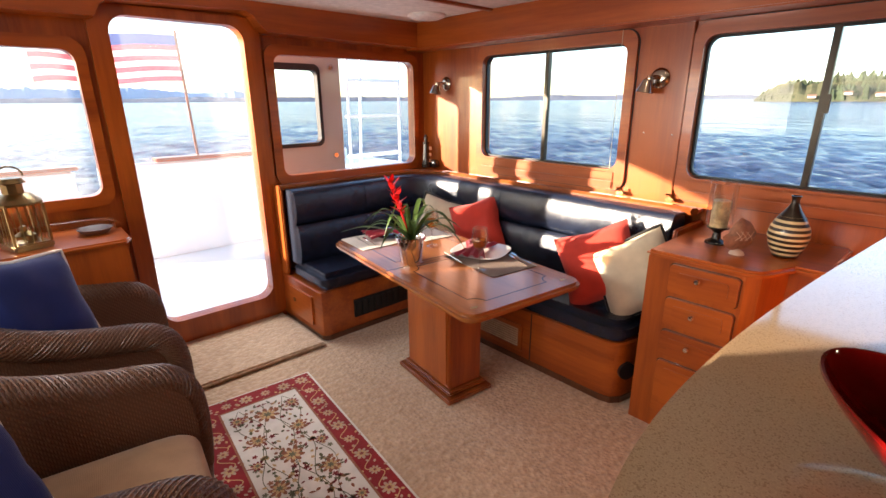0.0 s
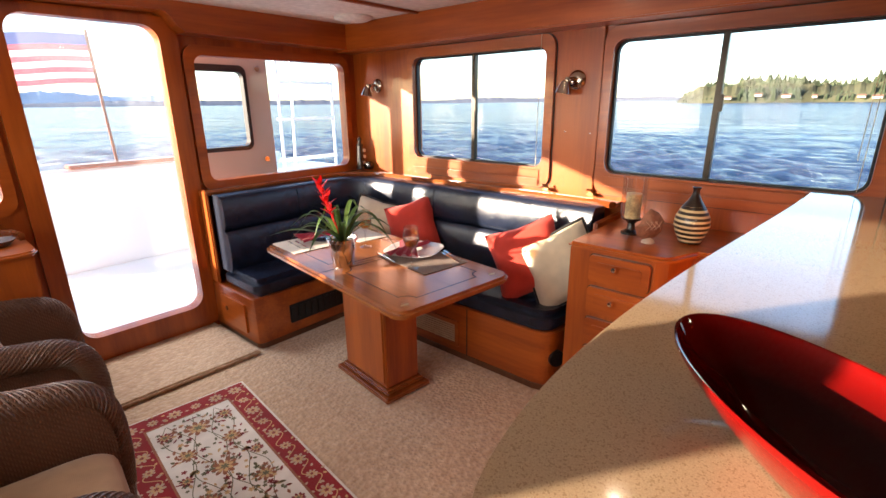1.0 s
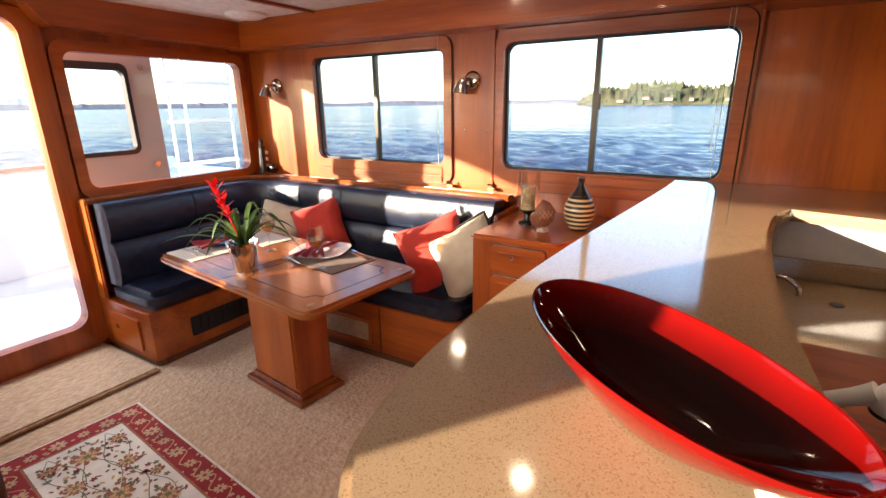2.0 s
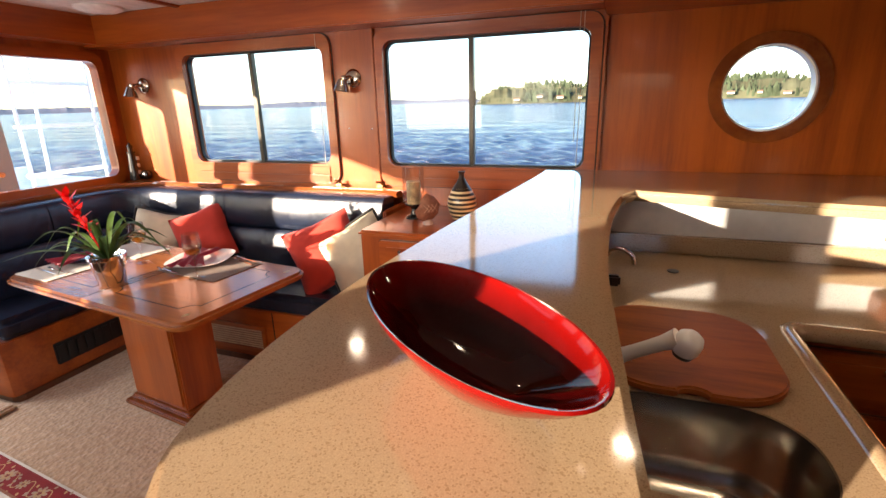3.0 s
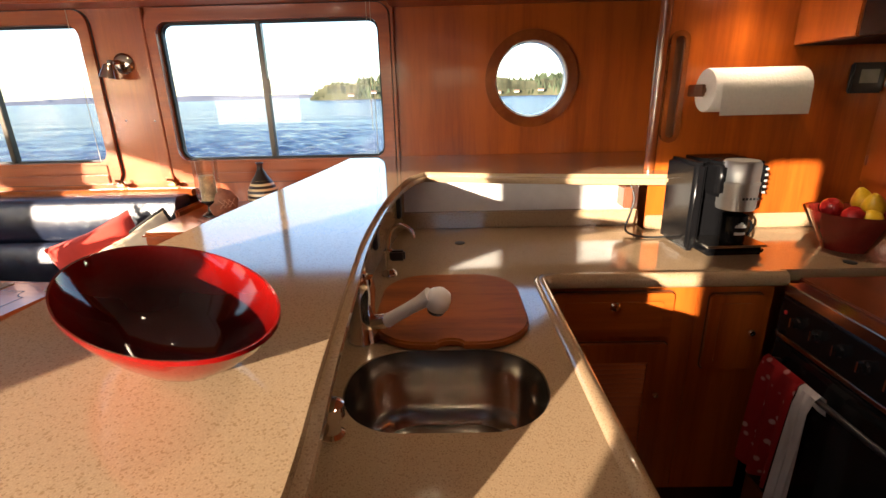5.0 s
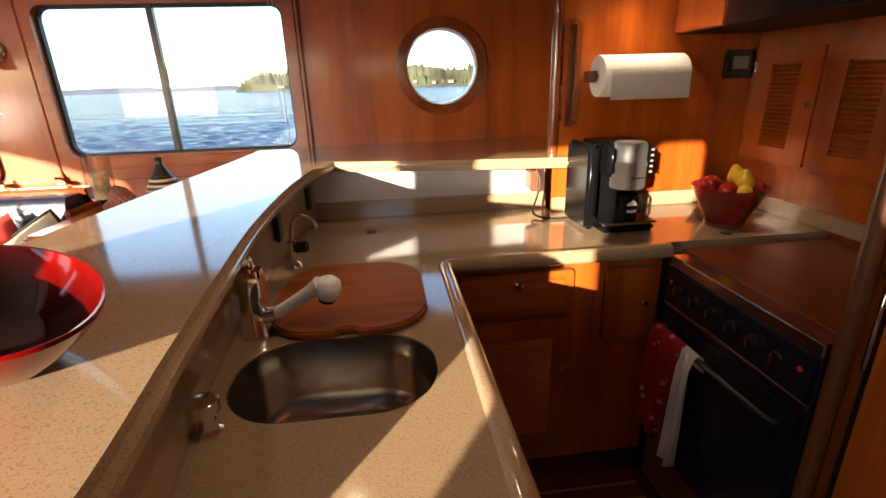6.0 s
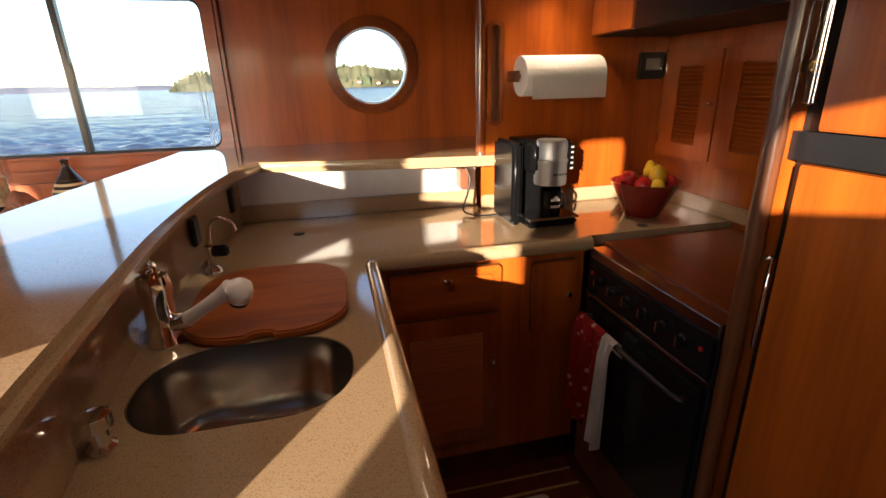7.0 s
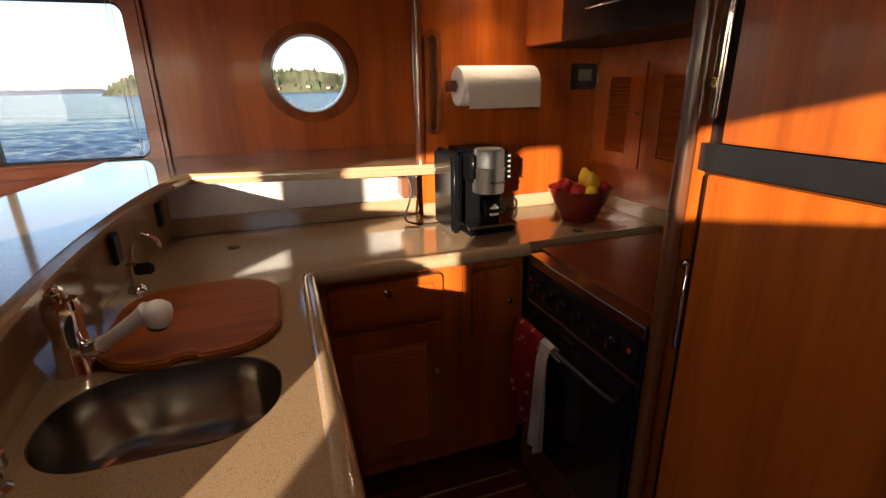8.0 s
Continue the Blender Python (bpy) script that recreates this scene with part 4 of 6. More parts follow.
def armchair(at, turn, w, label):
    c = thing("armchair", label, "armchair", at, turn, "wicker armchairs")
    for s in (-1, 1):
        arm = part("arm", arm_side(s, w), wicker_mat, c, "woven wicker arm with rolled top", True)
        for run in arm_wrap(s, w):
            part("strand", tube(run, 0.0034, 5), strand_mat, arm, "", True)
    bk = bmesh.new()
    prof = spline([(-0.30, 0, 0.08), (-0.33, 0, 0.40), (-0.38, 0, 0.70), (-0.42, 0, 0.84), (-0.47, 0, 0.86)], 5)
    n = 12
    grid = []
    for p in prof:
        grid.append([bk.verts.new((p.x - 0.02 * math.cos(math.pi * (k / n - 0.5)), (w - 0.03) * (2 * k / n - 1), p.z + 0.05 * math.cos(math.pi * (k / n - 0.5)) * (p.z > 0.6))) for k in range(n + 1)])
    for a, d in zip(grid, grid[1:]):
        for k in range(n):
            bk.faces.new((a[k], a[k + 1], d[k + 1], d[k]))
    bmesh.ops.solidify(bk, geom=bk.faces[:], thickness=0.05)
    part("backrest", bk, wicker_mat, c, "woven wicker back", True)
    part("front_apron", box(0.30, 0.345, -(w - 0.07), w - 0.07, 0.06, 0.30, 0.015), wicker_mat, c)
    sc = superquad(0.36, w - 0.095, 0.075, 0.5, 0.28)
    bmesh.ops.transform(sc, matrix=Matrix.Translation((0.02, 0, 0.375)), verts=sc.verts)
    part("seat_cushion", sc, seat_cloth, c, "plump tan seat cushion", True)
    for x in (-0.28, 0.33):
        for s in (-1, 1):
            part("leg", box(x - 0.025, x + 0.025, s * (w - 0.05) - 0.025, s * (w - 0.05) + 0.025, 0.002, 0.08, 0.004), teak_dark, c)
    return c


armchair((0.235, 1.655, 0), -8, 0.34, "brown woven wicker armchair with tan cushion on the carpet")
armchair((0.350, 2.62, 0), -4, 0.33, "brown woven wicker armchair with tan cushion near the door")


def pillow(at, turn, size, mat, pipe, label, category="cushion", thick=0.075, spin=0.0):
    """A soft square cushion with pinched corners and piping; turn is (rx, ry, rz)."""
    o = thing("throw_pillow", label, category)
    o.matrix_world = pose(*at, *turn) @ pose(0, 0, 0, 0, 0, spin)
    b = bmesh.new()
    n, h = 16, size / 2
    side = []
    for sgn in (1, -1):
        g = []
        for i in range(n + 1):
            row = []
            for j in range(n + 1):
                u, v = 2 * i / n - 1, 2 * j / n - 1
                pin = 1 - 0.10 * (1 - abs(u)) * abs(v) ** 2 - 0.10 * (1 - abs(v)) * abs(u) ** 2
                e = max(0.0, (1 - u ** 4) * (1 - v ** 4)) ** 0.6
                wr = 0.010 * noise.noise(Vector((u * 2.1 + at[0] * 9, v * 2.1 + at[1] * 7, sgn * 3.0)))
                row.append(b.verts.new((u * h * pin, v * h * pin, sgn * (thick * e + wr * e))))
            g.append(row)
        for i in range(n):
            for j in range(n):
                b.faces.new((g[i][j], g[i + 1][j], g[i + 1][j + 1], g[i][j + 1]))
    bmesh.ops.remove_doubles(b, verts=b.verts, dist=0.0008)
    part("cover", b, mat, o, "", True)
    if pipe:
        rim = []
        for k in range(4 * n):
            q, r = divmod(k, n)
            t = 2 * r / n - 1
            u, v = ((t, -1), (1, t), (-t, 1), (-1, -t))[q]
            pin = 1 - 0.10 * (1 - abs(u)) * abs(v) ** 2 - 0.10 * (1 - abs(v)) * abs(u) ** 2
            rim.append((u * h * pin, v * h * pin, 0))
        part("piping", tube(rim + [rim[0]], 0.010, 8), pipe, o, "contrasting piping", True)
    return o


pillow((2.55, 1.42, 0.665), (66, 0, -72), 0.40, red_cloth, None, "coral red cushion leaning on the bench back", spin=24)
pillow((2.58, 1.225, 0.655), (70, 0, -68), 0.39, cream_cloth, dark_piping, "cream cushion with dark piping at the end of the bench", spin=28)
pillow((2.66, 2.42, 0.665), (68, 0, -70), 0.37, red_cloth, None, "coral red cushion in the corner of the bench", spin=20)
pillow((2.60, 2.72, 0.650), (66, 0, -45), 0.36, cream_cloth, dark_piping, "cream cushion in the corner of the bench", spin=-18)
pillow((0.30, 2.60, 0.725), (64, 0, 42), 0.43, blue_cloth, piping_cloth, "royal blue cushion with white piping on the armchair", spin=-10)
pillow((0.09, 1.60, 0.630), (58, 0, 52), 0.36, blue_cloth, piping_cloth, "royal blue cushion with white piping on the armchair", spin=-14)

# cabinet in the aft corner beside the door
lc = thing("side_cabinet", "low teak cabinet beside the door", "cabinet")
part("body", box(XP + 0.002, 0.695, 2.90, YA - 0.002, 0.001, 0.848), teak_v, lc)
part("cabinet_top", slab([(XP + 0.002, 2.865), (0.66, 2.865), (0.70, 2.88), (0.718, 2.92), (0.722, YA - 0.035), (XP + 0.002, YA - 0.035)], 0.849, 0.874, 0.010), teak_x, lc, "glossy teak top", True)
part("fiddle_rail", sweep([(0.010, 0.8745), (0.012, 0.905), (0.0, 0.912), (-0.012, 0.905), (-0.010, 0.8745)], [(XP + 0.01, 3.32), (0.50, 3.32), (0.62, 3.31), (0.69, 3.26), (0.705, 3.15)]), teak_rail, lc, "", True)

# bowl on the bar
bowl = bmesh.new()
n = 56
rings = []
for r, z in ((0.30, 0.002), (0.42, 0.003), (0.55, 0.018), (0.76, 0.046), (0.92, 0.071), (1.0, 0.087), (1.0, 0.092), (0.978, 0.091), (0.92, 0.075), (0.74, 0.053), (0.53, 0.026), (0.40, 0.015), (0.02, 0.010)):
    rings.append([bowl.verts.new((0.236 * r * math.cos(2 * math.pi * i / n), 0.107 * r * math.sin(2 * math.pi * i / n), z)) for i in range(n)])
for a, c in zip(rings, rings[1:]):
    for i in range(n):
        bowl.faces.new((a[i], a[(i + 1) % n], c[(i + 1) % n], c[i]))
bowl.faces.new(rings[0][::-1]); bowl.faces.new(rings[-1])
bo = part("decorative_bowl", bowl, lacquer, None, "", True)
bo.data.materials.append(red_gloss)
for p in bo.data.polygons:
    if p.index < 7 * n or p.index == 12 * n:
        p.material_index = 1
bo.matrix_world = pose(0.921, 0.106, BAR_Z + 0.0005, 0, 0, 47.0)
tagged(bo, "large oval glossy red bowl, shade painted inside, on the bar", "bowl")

rug = thing("rug", "oriental floral rug with a red border on the carpet", "rug", (0.99, 1.775, 0.001), -5.6)

# ---- rug ----
rug_red = cloth("crimson rug wool", (0.22, 0.008, 0.010), 0.2, 900)
rug_bloom = cloth("faded blossom rug wool", (0.40, 0.29, 0.20), 0.25, 900)
rug_cream = cloth("cream rug wool", (0.62, 0.57, 0.49), 0.12, 900)
rug_tone = [cloth("rust rug wool", (0.26, 0.10, 0.05), 0.2, 900), cloth("olive rug wool", (0.14, 0.13, 0.07), 0.2, 900), cloth("gold rug wool", (0.48, 0.31, 0.14), 0.2, 900), cloth("maroon rug wool", (0.20, 0.03, 0.03), 0.2, 900)]
RW, RL = 0.315, 0.79
part("field", slab(rounded(-RW, RW, -RL, RL, 0.006), 0.0005, 0.009, 0.002), rug_cream, rug, "cream wool edge")
def flatpoly(pts, z, bm):
    f = bm.faces.new([bm.verts.new((x, y, z)) for x, y in pts])
    bmesh.ops.triangulate(bm, faces=[f])


def frame_ring(x0, y0, w, z):
    b = plate([(-x0, -y0), (x0, -y0), (x0, y0), (-x0, y0)], [[(-x0 + w, -y0 + w), (x0 - w, -y0 + w), (x0 - w, y0 - w), (-x0 + w, y0 - w)]], 0, 0.0008, lambda u, v, d: (u, v, z + d))
    return b


part("border", frame_ring(RW - 0.012, RL - 0.012, 0.112, 0.0091), rug_red, rug, "red border")
part("guard_stripe", frame_ring(RW - 0.116, RL - 0.116, 0.010, 0.0100), rug_tone[0], rug)


def rosette(bm, x, y, r, petals, z, spin=0.0, inner=0.45):
    pts = []
    n = petals * 6
    for i in range(n):
        a = 2 * math.pi * i / n + spin
        pts.append((x + r * (inner + (1 - inner) * abs(math.cos(petals * (a - spin) / 2)) ** 0.7) * math.cos(a), y + r * (inner + (1 - inner) * abs(math.cos(petals * (a - spin) / 2)) ** 0.7) * math.sin(a)))
    c = bm.verts.new((x, y, z))
    vs = [bm.verts.new((px, py, z)) for px, py in pts]
    for i in range(n):
        bm.faces.new((c, vs[i], vs[(i + 1) % n]))


def leaf_shape(bm, x, y, a, ln, w, z):
    d, s = (math.cos(a), math.sin(a)), (-math.sin(a), math.cos(a))
    pts = [(x, y)] + [(x + d[0] * ln * t + s[0] * w * k, y + d[1] * ln * t + s[1] * w * k) for t, k in ((0.35, 1), (0.7, 0.8), (1.0, 0.0), (0.7, -0.8), (0.35, -1))]
    bm.faces.new([bm.verts.new((px, py, z)) for px, py in pts])


def vine(bm, pts, w, z):
    p = spline([(x, y, 0) for x, y in pts], 6)
    for a, c in zip(p, p[1:]):
        d = (c - a)
        if d.length < 1e-6:
            continue
        s = Vector((-d.y, d.x, 0)).normalized() * w
        bm.faces.new([bm.verts.new((q.x, q.y, z)) for q in (a - s, c - s, c + s, a + s)])


rr = random.Random(11)
tones = [bmesh.new() for _ in range(4)]
creams = bmesh.new()
# border blossoms and vine
xb, yb = RW - 0.068, RL - 0.068
spots = []
for k in range(13):
    spots += [(-xb, -yb + 2 * yb * k / 12), (xb, -yb + 2 * yb * k / 12)]
for k in range(1, 5):
    spots += [(-xb + 2 * xb * k / 5, -yb), (-xb + 2 * xb * k / 5, yb)]
for i, (x, y) in enumerate(spots):
    r = 0.036 if i % 4 < 2 else 0.026
    rosette(creams, x, y, r, 8, 0.0103, rr.uniform(0, 1))
    rosette(tones[2], x, y, r * 0.62, 6, 0.0107, rr.uniform(0, 1))
    rosette(tones[3], x, y, r * 0.3, 5, 0.0111)
    for j in range(5):
        a = rr.uniform(0, 6.28)
        leaf_shape(tones[2] if j % 2 else creams, x + 0.045 * math.cos(a), y + 0.045 * math.sin(a), a + rr.uniform(-0.6, 0.6), 0.020, 0.006, 0.0105)
for sx in (-1, 1):
    vine(tones[2], [(sx * (xb + 0.026 * math.sin(k * math.pi)) + sx * 0.03 * (1 if k % 2 else -1), -yb + 2 * yb * (k + 0.5) / 24) for k in range(24)], 0.0022, 0.0101)
# field flowers in mirrored pairs on winding stems
field_x, field_y = RW - 0.145, RL - 0.15
main = [(0, -0.54, 0.055), (0, -0.18, 0.060), (0, 0.18, 0.055), (0, 0.53, 0.060), (0.10, -0.37, 0.042), (0.11, 0.02, 0.046), (0.095, 0.36, 0.042), (0.14, -0.56, 0.034), (0.135, 0.56, 0.036), (0.145, -0.20, 0.030), (0.145, 0.20, 0.030)]
for x, y, r in main:
    for sx in ((-1, 1) if x else (1,)):
        rosette(tones[0 if r > 0.04 else 3], sx * x, y, r, 9, 0.0103, rr.uniform(0, 1))
        rosette(tones[2], sx * x, y, r * 0.66, 7, 0.0107, rr.uniform(0, 1))
        rosette(tones[1], sx * x, y, r * 0.34, 6, 0.0111)
for k in range(250):
    x, y = rr.uniform(0.01, field_x), rr.uniform(-field_y, field_y)
    t = rr.choice((0, 1, 1, 3, 2))
    a = rr.uniform(0, 6.28)
    for sx in (-1, 1):
        if rr.random() < 0.35:
            rosette(tones[t], sx * x, y, rr.uniform(0.008, 0.016), 5, 0.0102, a)
        else:
            leaf_shape(tones[t], sx * x, y, a if sx > 0 else math.pi - a, rr.uniform(0.018, 0.034), rr.uniform(0.004, 0.008), 0.0102)
for sx in (-1, 1):
    for q in range(3):
        vine(tones[1], [(sx * (0.03 + 0.045 * q + 0.035 * math.sin(k * 1.3 + q * 2)), -field_y + 2 * field_y * k / 14) for k in range(15)], 0.0018, 0.0100)
for b, m, nm in [(creams, rug_bloom, "border_pattern")] + [(tones[i], rug_tone[i], "floral_pattern") for i in range(4)]:
    tagged(part(nm, b, m, rug), "", kind="stuff")

# ---- on the table ----
TZ = 0.7122
mat_dark = cloth("brown woven placemat", (0.16, 0.10, 0.065), 0.2, 1500)
mat_pale = cloth("cream woven placemat", (0.60, 0.54, 0.44), 0.1, 1500)
china = plain("white china", (0.74, 0.72, 0.68), 0.15, vary=0.03)
dark_china = plain("dark glazed plate", (0.05, 0.02, 0.02), 0.15)
for (x, y), m, tn, lab in (((2.075, 1.775), mat_dark, -8, "brown woven placemat on the table"), ((1.905, 2.485), mat_pale, -5, "cream woven placemat on the table"), ((2.185, 2.42), mat_pale, -8, "cream woven placemat on the far side of the table")):
    o = part("placemat", slab(rounded(-0.145, 0.145, -0.205, 0.205, 0.01) if m is mat_dark else rounded(-0.10, 0.10, -0.17, 0.17, 0.01) if x > 2.1 else rounded(-0.20, 0.20, -0.14, 0.14, 0.01), 0, 0.003, 0.001), m)
    o.matrix_world = pose(x, y, TZ, 0, 0, tn)
    tagged(o, lab, "placemat", "placemats on the table")


def napkin(at, turn, parent=None):
    b = bmesh.new()
    n = 14
    g = []
    for i in range(n + 1):
        row = []
        for j in range(n + 1):
            u, v = 2 * i / n - 1, 2 * j / n - 1
            w = 0.5 + 0.5 * abs(u)
            z = 0.020 + 0.018 * (1 - abs(u)) * (1 - v * v) + 0.006 * math.sin(9 * v * (1 if u > 0 else 1.3) + 2 * u) * (0.3 + abs(u))
            row.append(b.verts.new((0.140 * u, 0.095 * v * w, max(z, 0.004))))
        g.append(row)
    for i in range(n):
        for j in range(n):
            b.faces.new((g[i][j], g[i + 1][j], g[i + 1][j + 1], g[i][j + 1]))
    bmesh.ops.solidify(b, geom=b.faces[:], thickness=0.003)
    o = part("napkin", b, napkin_cloth, None, "", True)
    o.matrix_world = pose(*at, 0, 0, turn)
    return tagged(o, "folded crimson cloth napkin on a plate", "napkin", "napkins")


def dinner_plate(at, mat, label, turn=0, size=0.135):
    b = bmesh.new()
    rings = []
    n = 48
    for s, z in ((0.35, 0.0), (0.60, 0.002), (0.98, 0.016), (1.0, 0.019), (0.97, 0.0195), (0.62, 0.007), (0.02, 0.005)):
        ring = []
        for i in range(n):
            a = 2 * math.pi * i / n
            r = size * s / (abs(math.cos(a)) ** 3.2 + abs(math.sin(a)) ** 3.2) ** (1 / 3.2)
            ring.append(b.verts.new((r * math.cos(a), r * math.sin(a), z)))
        rings.append(ring)
    for a, c in zip(rings, rings[1:]):
        for i in range(n):
            b.faces.new((a[i], a[(i + 1) % n], c[(i + 1) % n], c[i]))
    b.faces.new(rings[0][::-1]); b.faces.new(rings[-1])
    o = part("dinner_plate", b, mat, None, "", True)
    o.matrix_world = pose(*at, 0, 0, turn)
    return tagged(o, label, "plate", "plates on the table")


dinner_plate((2.13, 1.885, TZ + 0.0035), china, "rounded square white china plate on the table", 20, 0.150)
napkin((2.10, 1.90, TZ + 0.013), 28)
dinner_plate((1.985, 2.50, TZ + 0.0035), dark_china, "dark glazed plate at the far table setting", 10, 0.12)
napkin((1.965, 2.50, TZ + 0.012), -15)


def wine_glass(at):
    g = thing("wine_glass", "stemmed glass of white wine on the table", "glass", at, 0, "wine glasses")
    part("glass", lathe([(0.001, 0), (0.036, 0.001), (0.036, 0.003), (0.008, 0.008), (0.0042, 0.016), (0.004, 0.085), (0.010, 0.098), (0.030, 0.118), (0.040, 0.145), (0.040, 0.168), (0.034, 0.212), (0.0325, 0.212), (0.0385, 0.168), (0.0385, 0.145), (0.029, 0.121), (0.001, 0.105)], (0, 0, 0), 28), clear_glass, g, "", True)
    part("wine", lathe([(0.001, 0.106), (0.0285, 0.1215), (0.0375, 0.145), (0.0378, 0.153), (0.001, 0.153)], (0, 0, 0), 28), wine, g, "pale golden wine", True)


wine_glass((1.936, 1.712, TZ))
wine_glass((2.03, 2.17, TZ))


def fork(at, turn, kind):
    b = bmesh.new()
    tube([(-0.09, 0, 0.003), (0.02, 0, 0.004), (0.045, 0, 0.004)], [0.004, 0.0025, 0.003], 6, b)
    if kind == "fork":
        for s in (-1, 0, 1):
            tube([(0.045, s * 0.005, 0.004), (0.095, s * 0.006, 0.006)], 0.0018, 5, b)
        tube([(0.045, -0.007, 0.004), (0.045, 0.007, 0.004)], 0.003, 5, b)
    else:
        box(0.03, 0.105, -0.006, 0.006, 0.002, 0.004, 0.001, 1, b)
    o = part(kind, b, chrome, None, "", True)
    o.matrix_world = pose(*at, 0, 0, turn)
    tagged(o, "stainless table " + kind + " beside the plate", kind, "cutlery")


fork((2.17, 1.66, TZ + 0.004), 70, "fork"); fork((2.205, 1.67, TZ + 0.004), 72, "fork"); fork((1.96, 1.92, TZ + 0.004), 75, "knife")
fork((1.78, 2.50, TZ + 0.004), 80, "fork"); fork((1.81, 2.47, TZ + 0.004), 78, "knife")

plant = thing("potted_bromeliad", "red-flowered bromeliad in a silver pot on the table", "plant", (1.765, 2.03, TZ))
part("pot", lathe([(0.001, 0), (0.052, 0), (0.055, 0.004), (0.070, 0.122), (0.077, 0.126), (0.077, 0.140), (0.071, 0.140), (0.066, 0.120), (0.001, 0.112)], (0, 0, 0), 36), chrome, plant, "polished silver pot", True)
part("soil", lathe([(0.001, 0.112), (0.064, 0.114), (0.001, 0.122)], (0, 0, 0), 20), plain("potting soil", (0.03, 0.02, 0.012), 0.95, relief=0.6), plant)


def leaf_green():
    m, n, l, b = material("bromeliad leaf", 0.35)
    info = n.new("ShaderNodeObjectInfo")
    mp = coords(n, l, (60, 60, 3))
    t = n.new("ShaderNodeTexNoise"); l.new(mp.outputs[0], t.inputs["Vector"])
    ad = n.new("ShaderNodeMath"); ad.operation = "ADD"
    l.new(info.outputs["Random"], ad.inputs[0]); l.new(t.outputs[0], ad.inputs[1])
    r = mixed(n, l, ad.outputs[0], (0.02, 0.055, 0.012), (0.10, 0.17, 0.04))
    r.color_ramp.elements[0].position = 0.3
    l.new(r.outputs[0], b.inputs["Base Color"])
    return m


leaf_mat = leaf_green()
flower_mat = plain("scarlet bract", (0.62, 0.012, 0.010), 0.35, vary=0.25, size=60)


def strap(a, ln, rise, droop, w, z0, mat, name, lean=(0, 0)):
    b = bmesh.new()
    n = 12
    rows = []
    for i in range(n + 1):
        t = i / n
        r = ln * (t ** 1.05)
        z = z0 + rise * math.sin(min(1.0, t * 1.15) * math.pi * 0.55) - droop * t ** 3
        ww = w * (0.75 + 0.5 * math.sin(math.pi * min(1, t * 1.1))) * (1 - t ** 3.5)
        c, s = math.cos(a), math.sin(a)
        px, py = lean[0] * z + (0.012 + r) * c, lean[1] * z + (0.012 + r) * s
        rows.append([b.verts.new((px - s * ww * k, py + c * ww * k, z + 0.35 * ww * abs(k))) for k in (-1, 0, 1)])
    for p, q in zip(rows, rows[1:]):
        for k in (0, 1):
            b.faces.new((p[k], p[k + 1], q[k + 1], q[k]))
    bmesh.ops.solidify(b, geom=b.faces[:], thickness=0.0012)
    return part(name, b, mat, plant, "", True)


rl = random.Random(4)
for k in range(24):
    t = k / 24
    strap(k * 2.4 + rl.uniform(-0.2, 0.2), rl.uniform(0.18, 0.37) * (1 if k > 7 else 0.55), rl.uniform(0.09, 0.23), rl.uniform(0.02, 0.16), rl.uniform(0.009, 0.014), 0.118, leaf_mat, "leaf")
part("flower_stem", tube([(0, 0, 0.12), (-0.030, 0.028, 0.26), (-0.070, 0.065, 0.42)], 0.006, 8), flower_mat, plant, "", True)
for k in range(16):
    t = k / 15
    b = bmesh.new()
    rows = []
    a = k * 2.39
    for i in range(7):
        u = i / 6
        r = (0.052 - 0.014 * t) * u
        ww = 0.013 * math.sin(math.pi * min(1, 0.25 + 0.75 * u)) + 0.0005
        zz = 0.25 + 0.16 * t + 0.050 * u - 0.02 * u * u * (1 - t)
        ox, oy = -0.030 - 0.036 * t, 0.028 + 0.034 * t
        c, s = math.cos(a), math.sin(a)
        rows.append([b.verts.new((ox + r * c - s * ww * q, oy + r * s + c * ww * q, zz)) for q in (-1, 1)])
    for p, q in zip(rows, rows[1:]):
        b.faces.new((p[0], p[1], q[1], q[0]))
    bmesh.ops.solidify(b, geom=b.faces[:], thickness=0.001)
    part("bract", b, flower_mat, plant, "", True)

# ---- on the drawer cabinet ----
CT = 0.875
ear = plain("black clay", (0.015, 0.012, 0.010), 0.22)


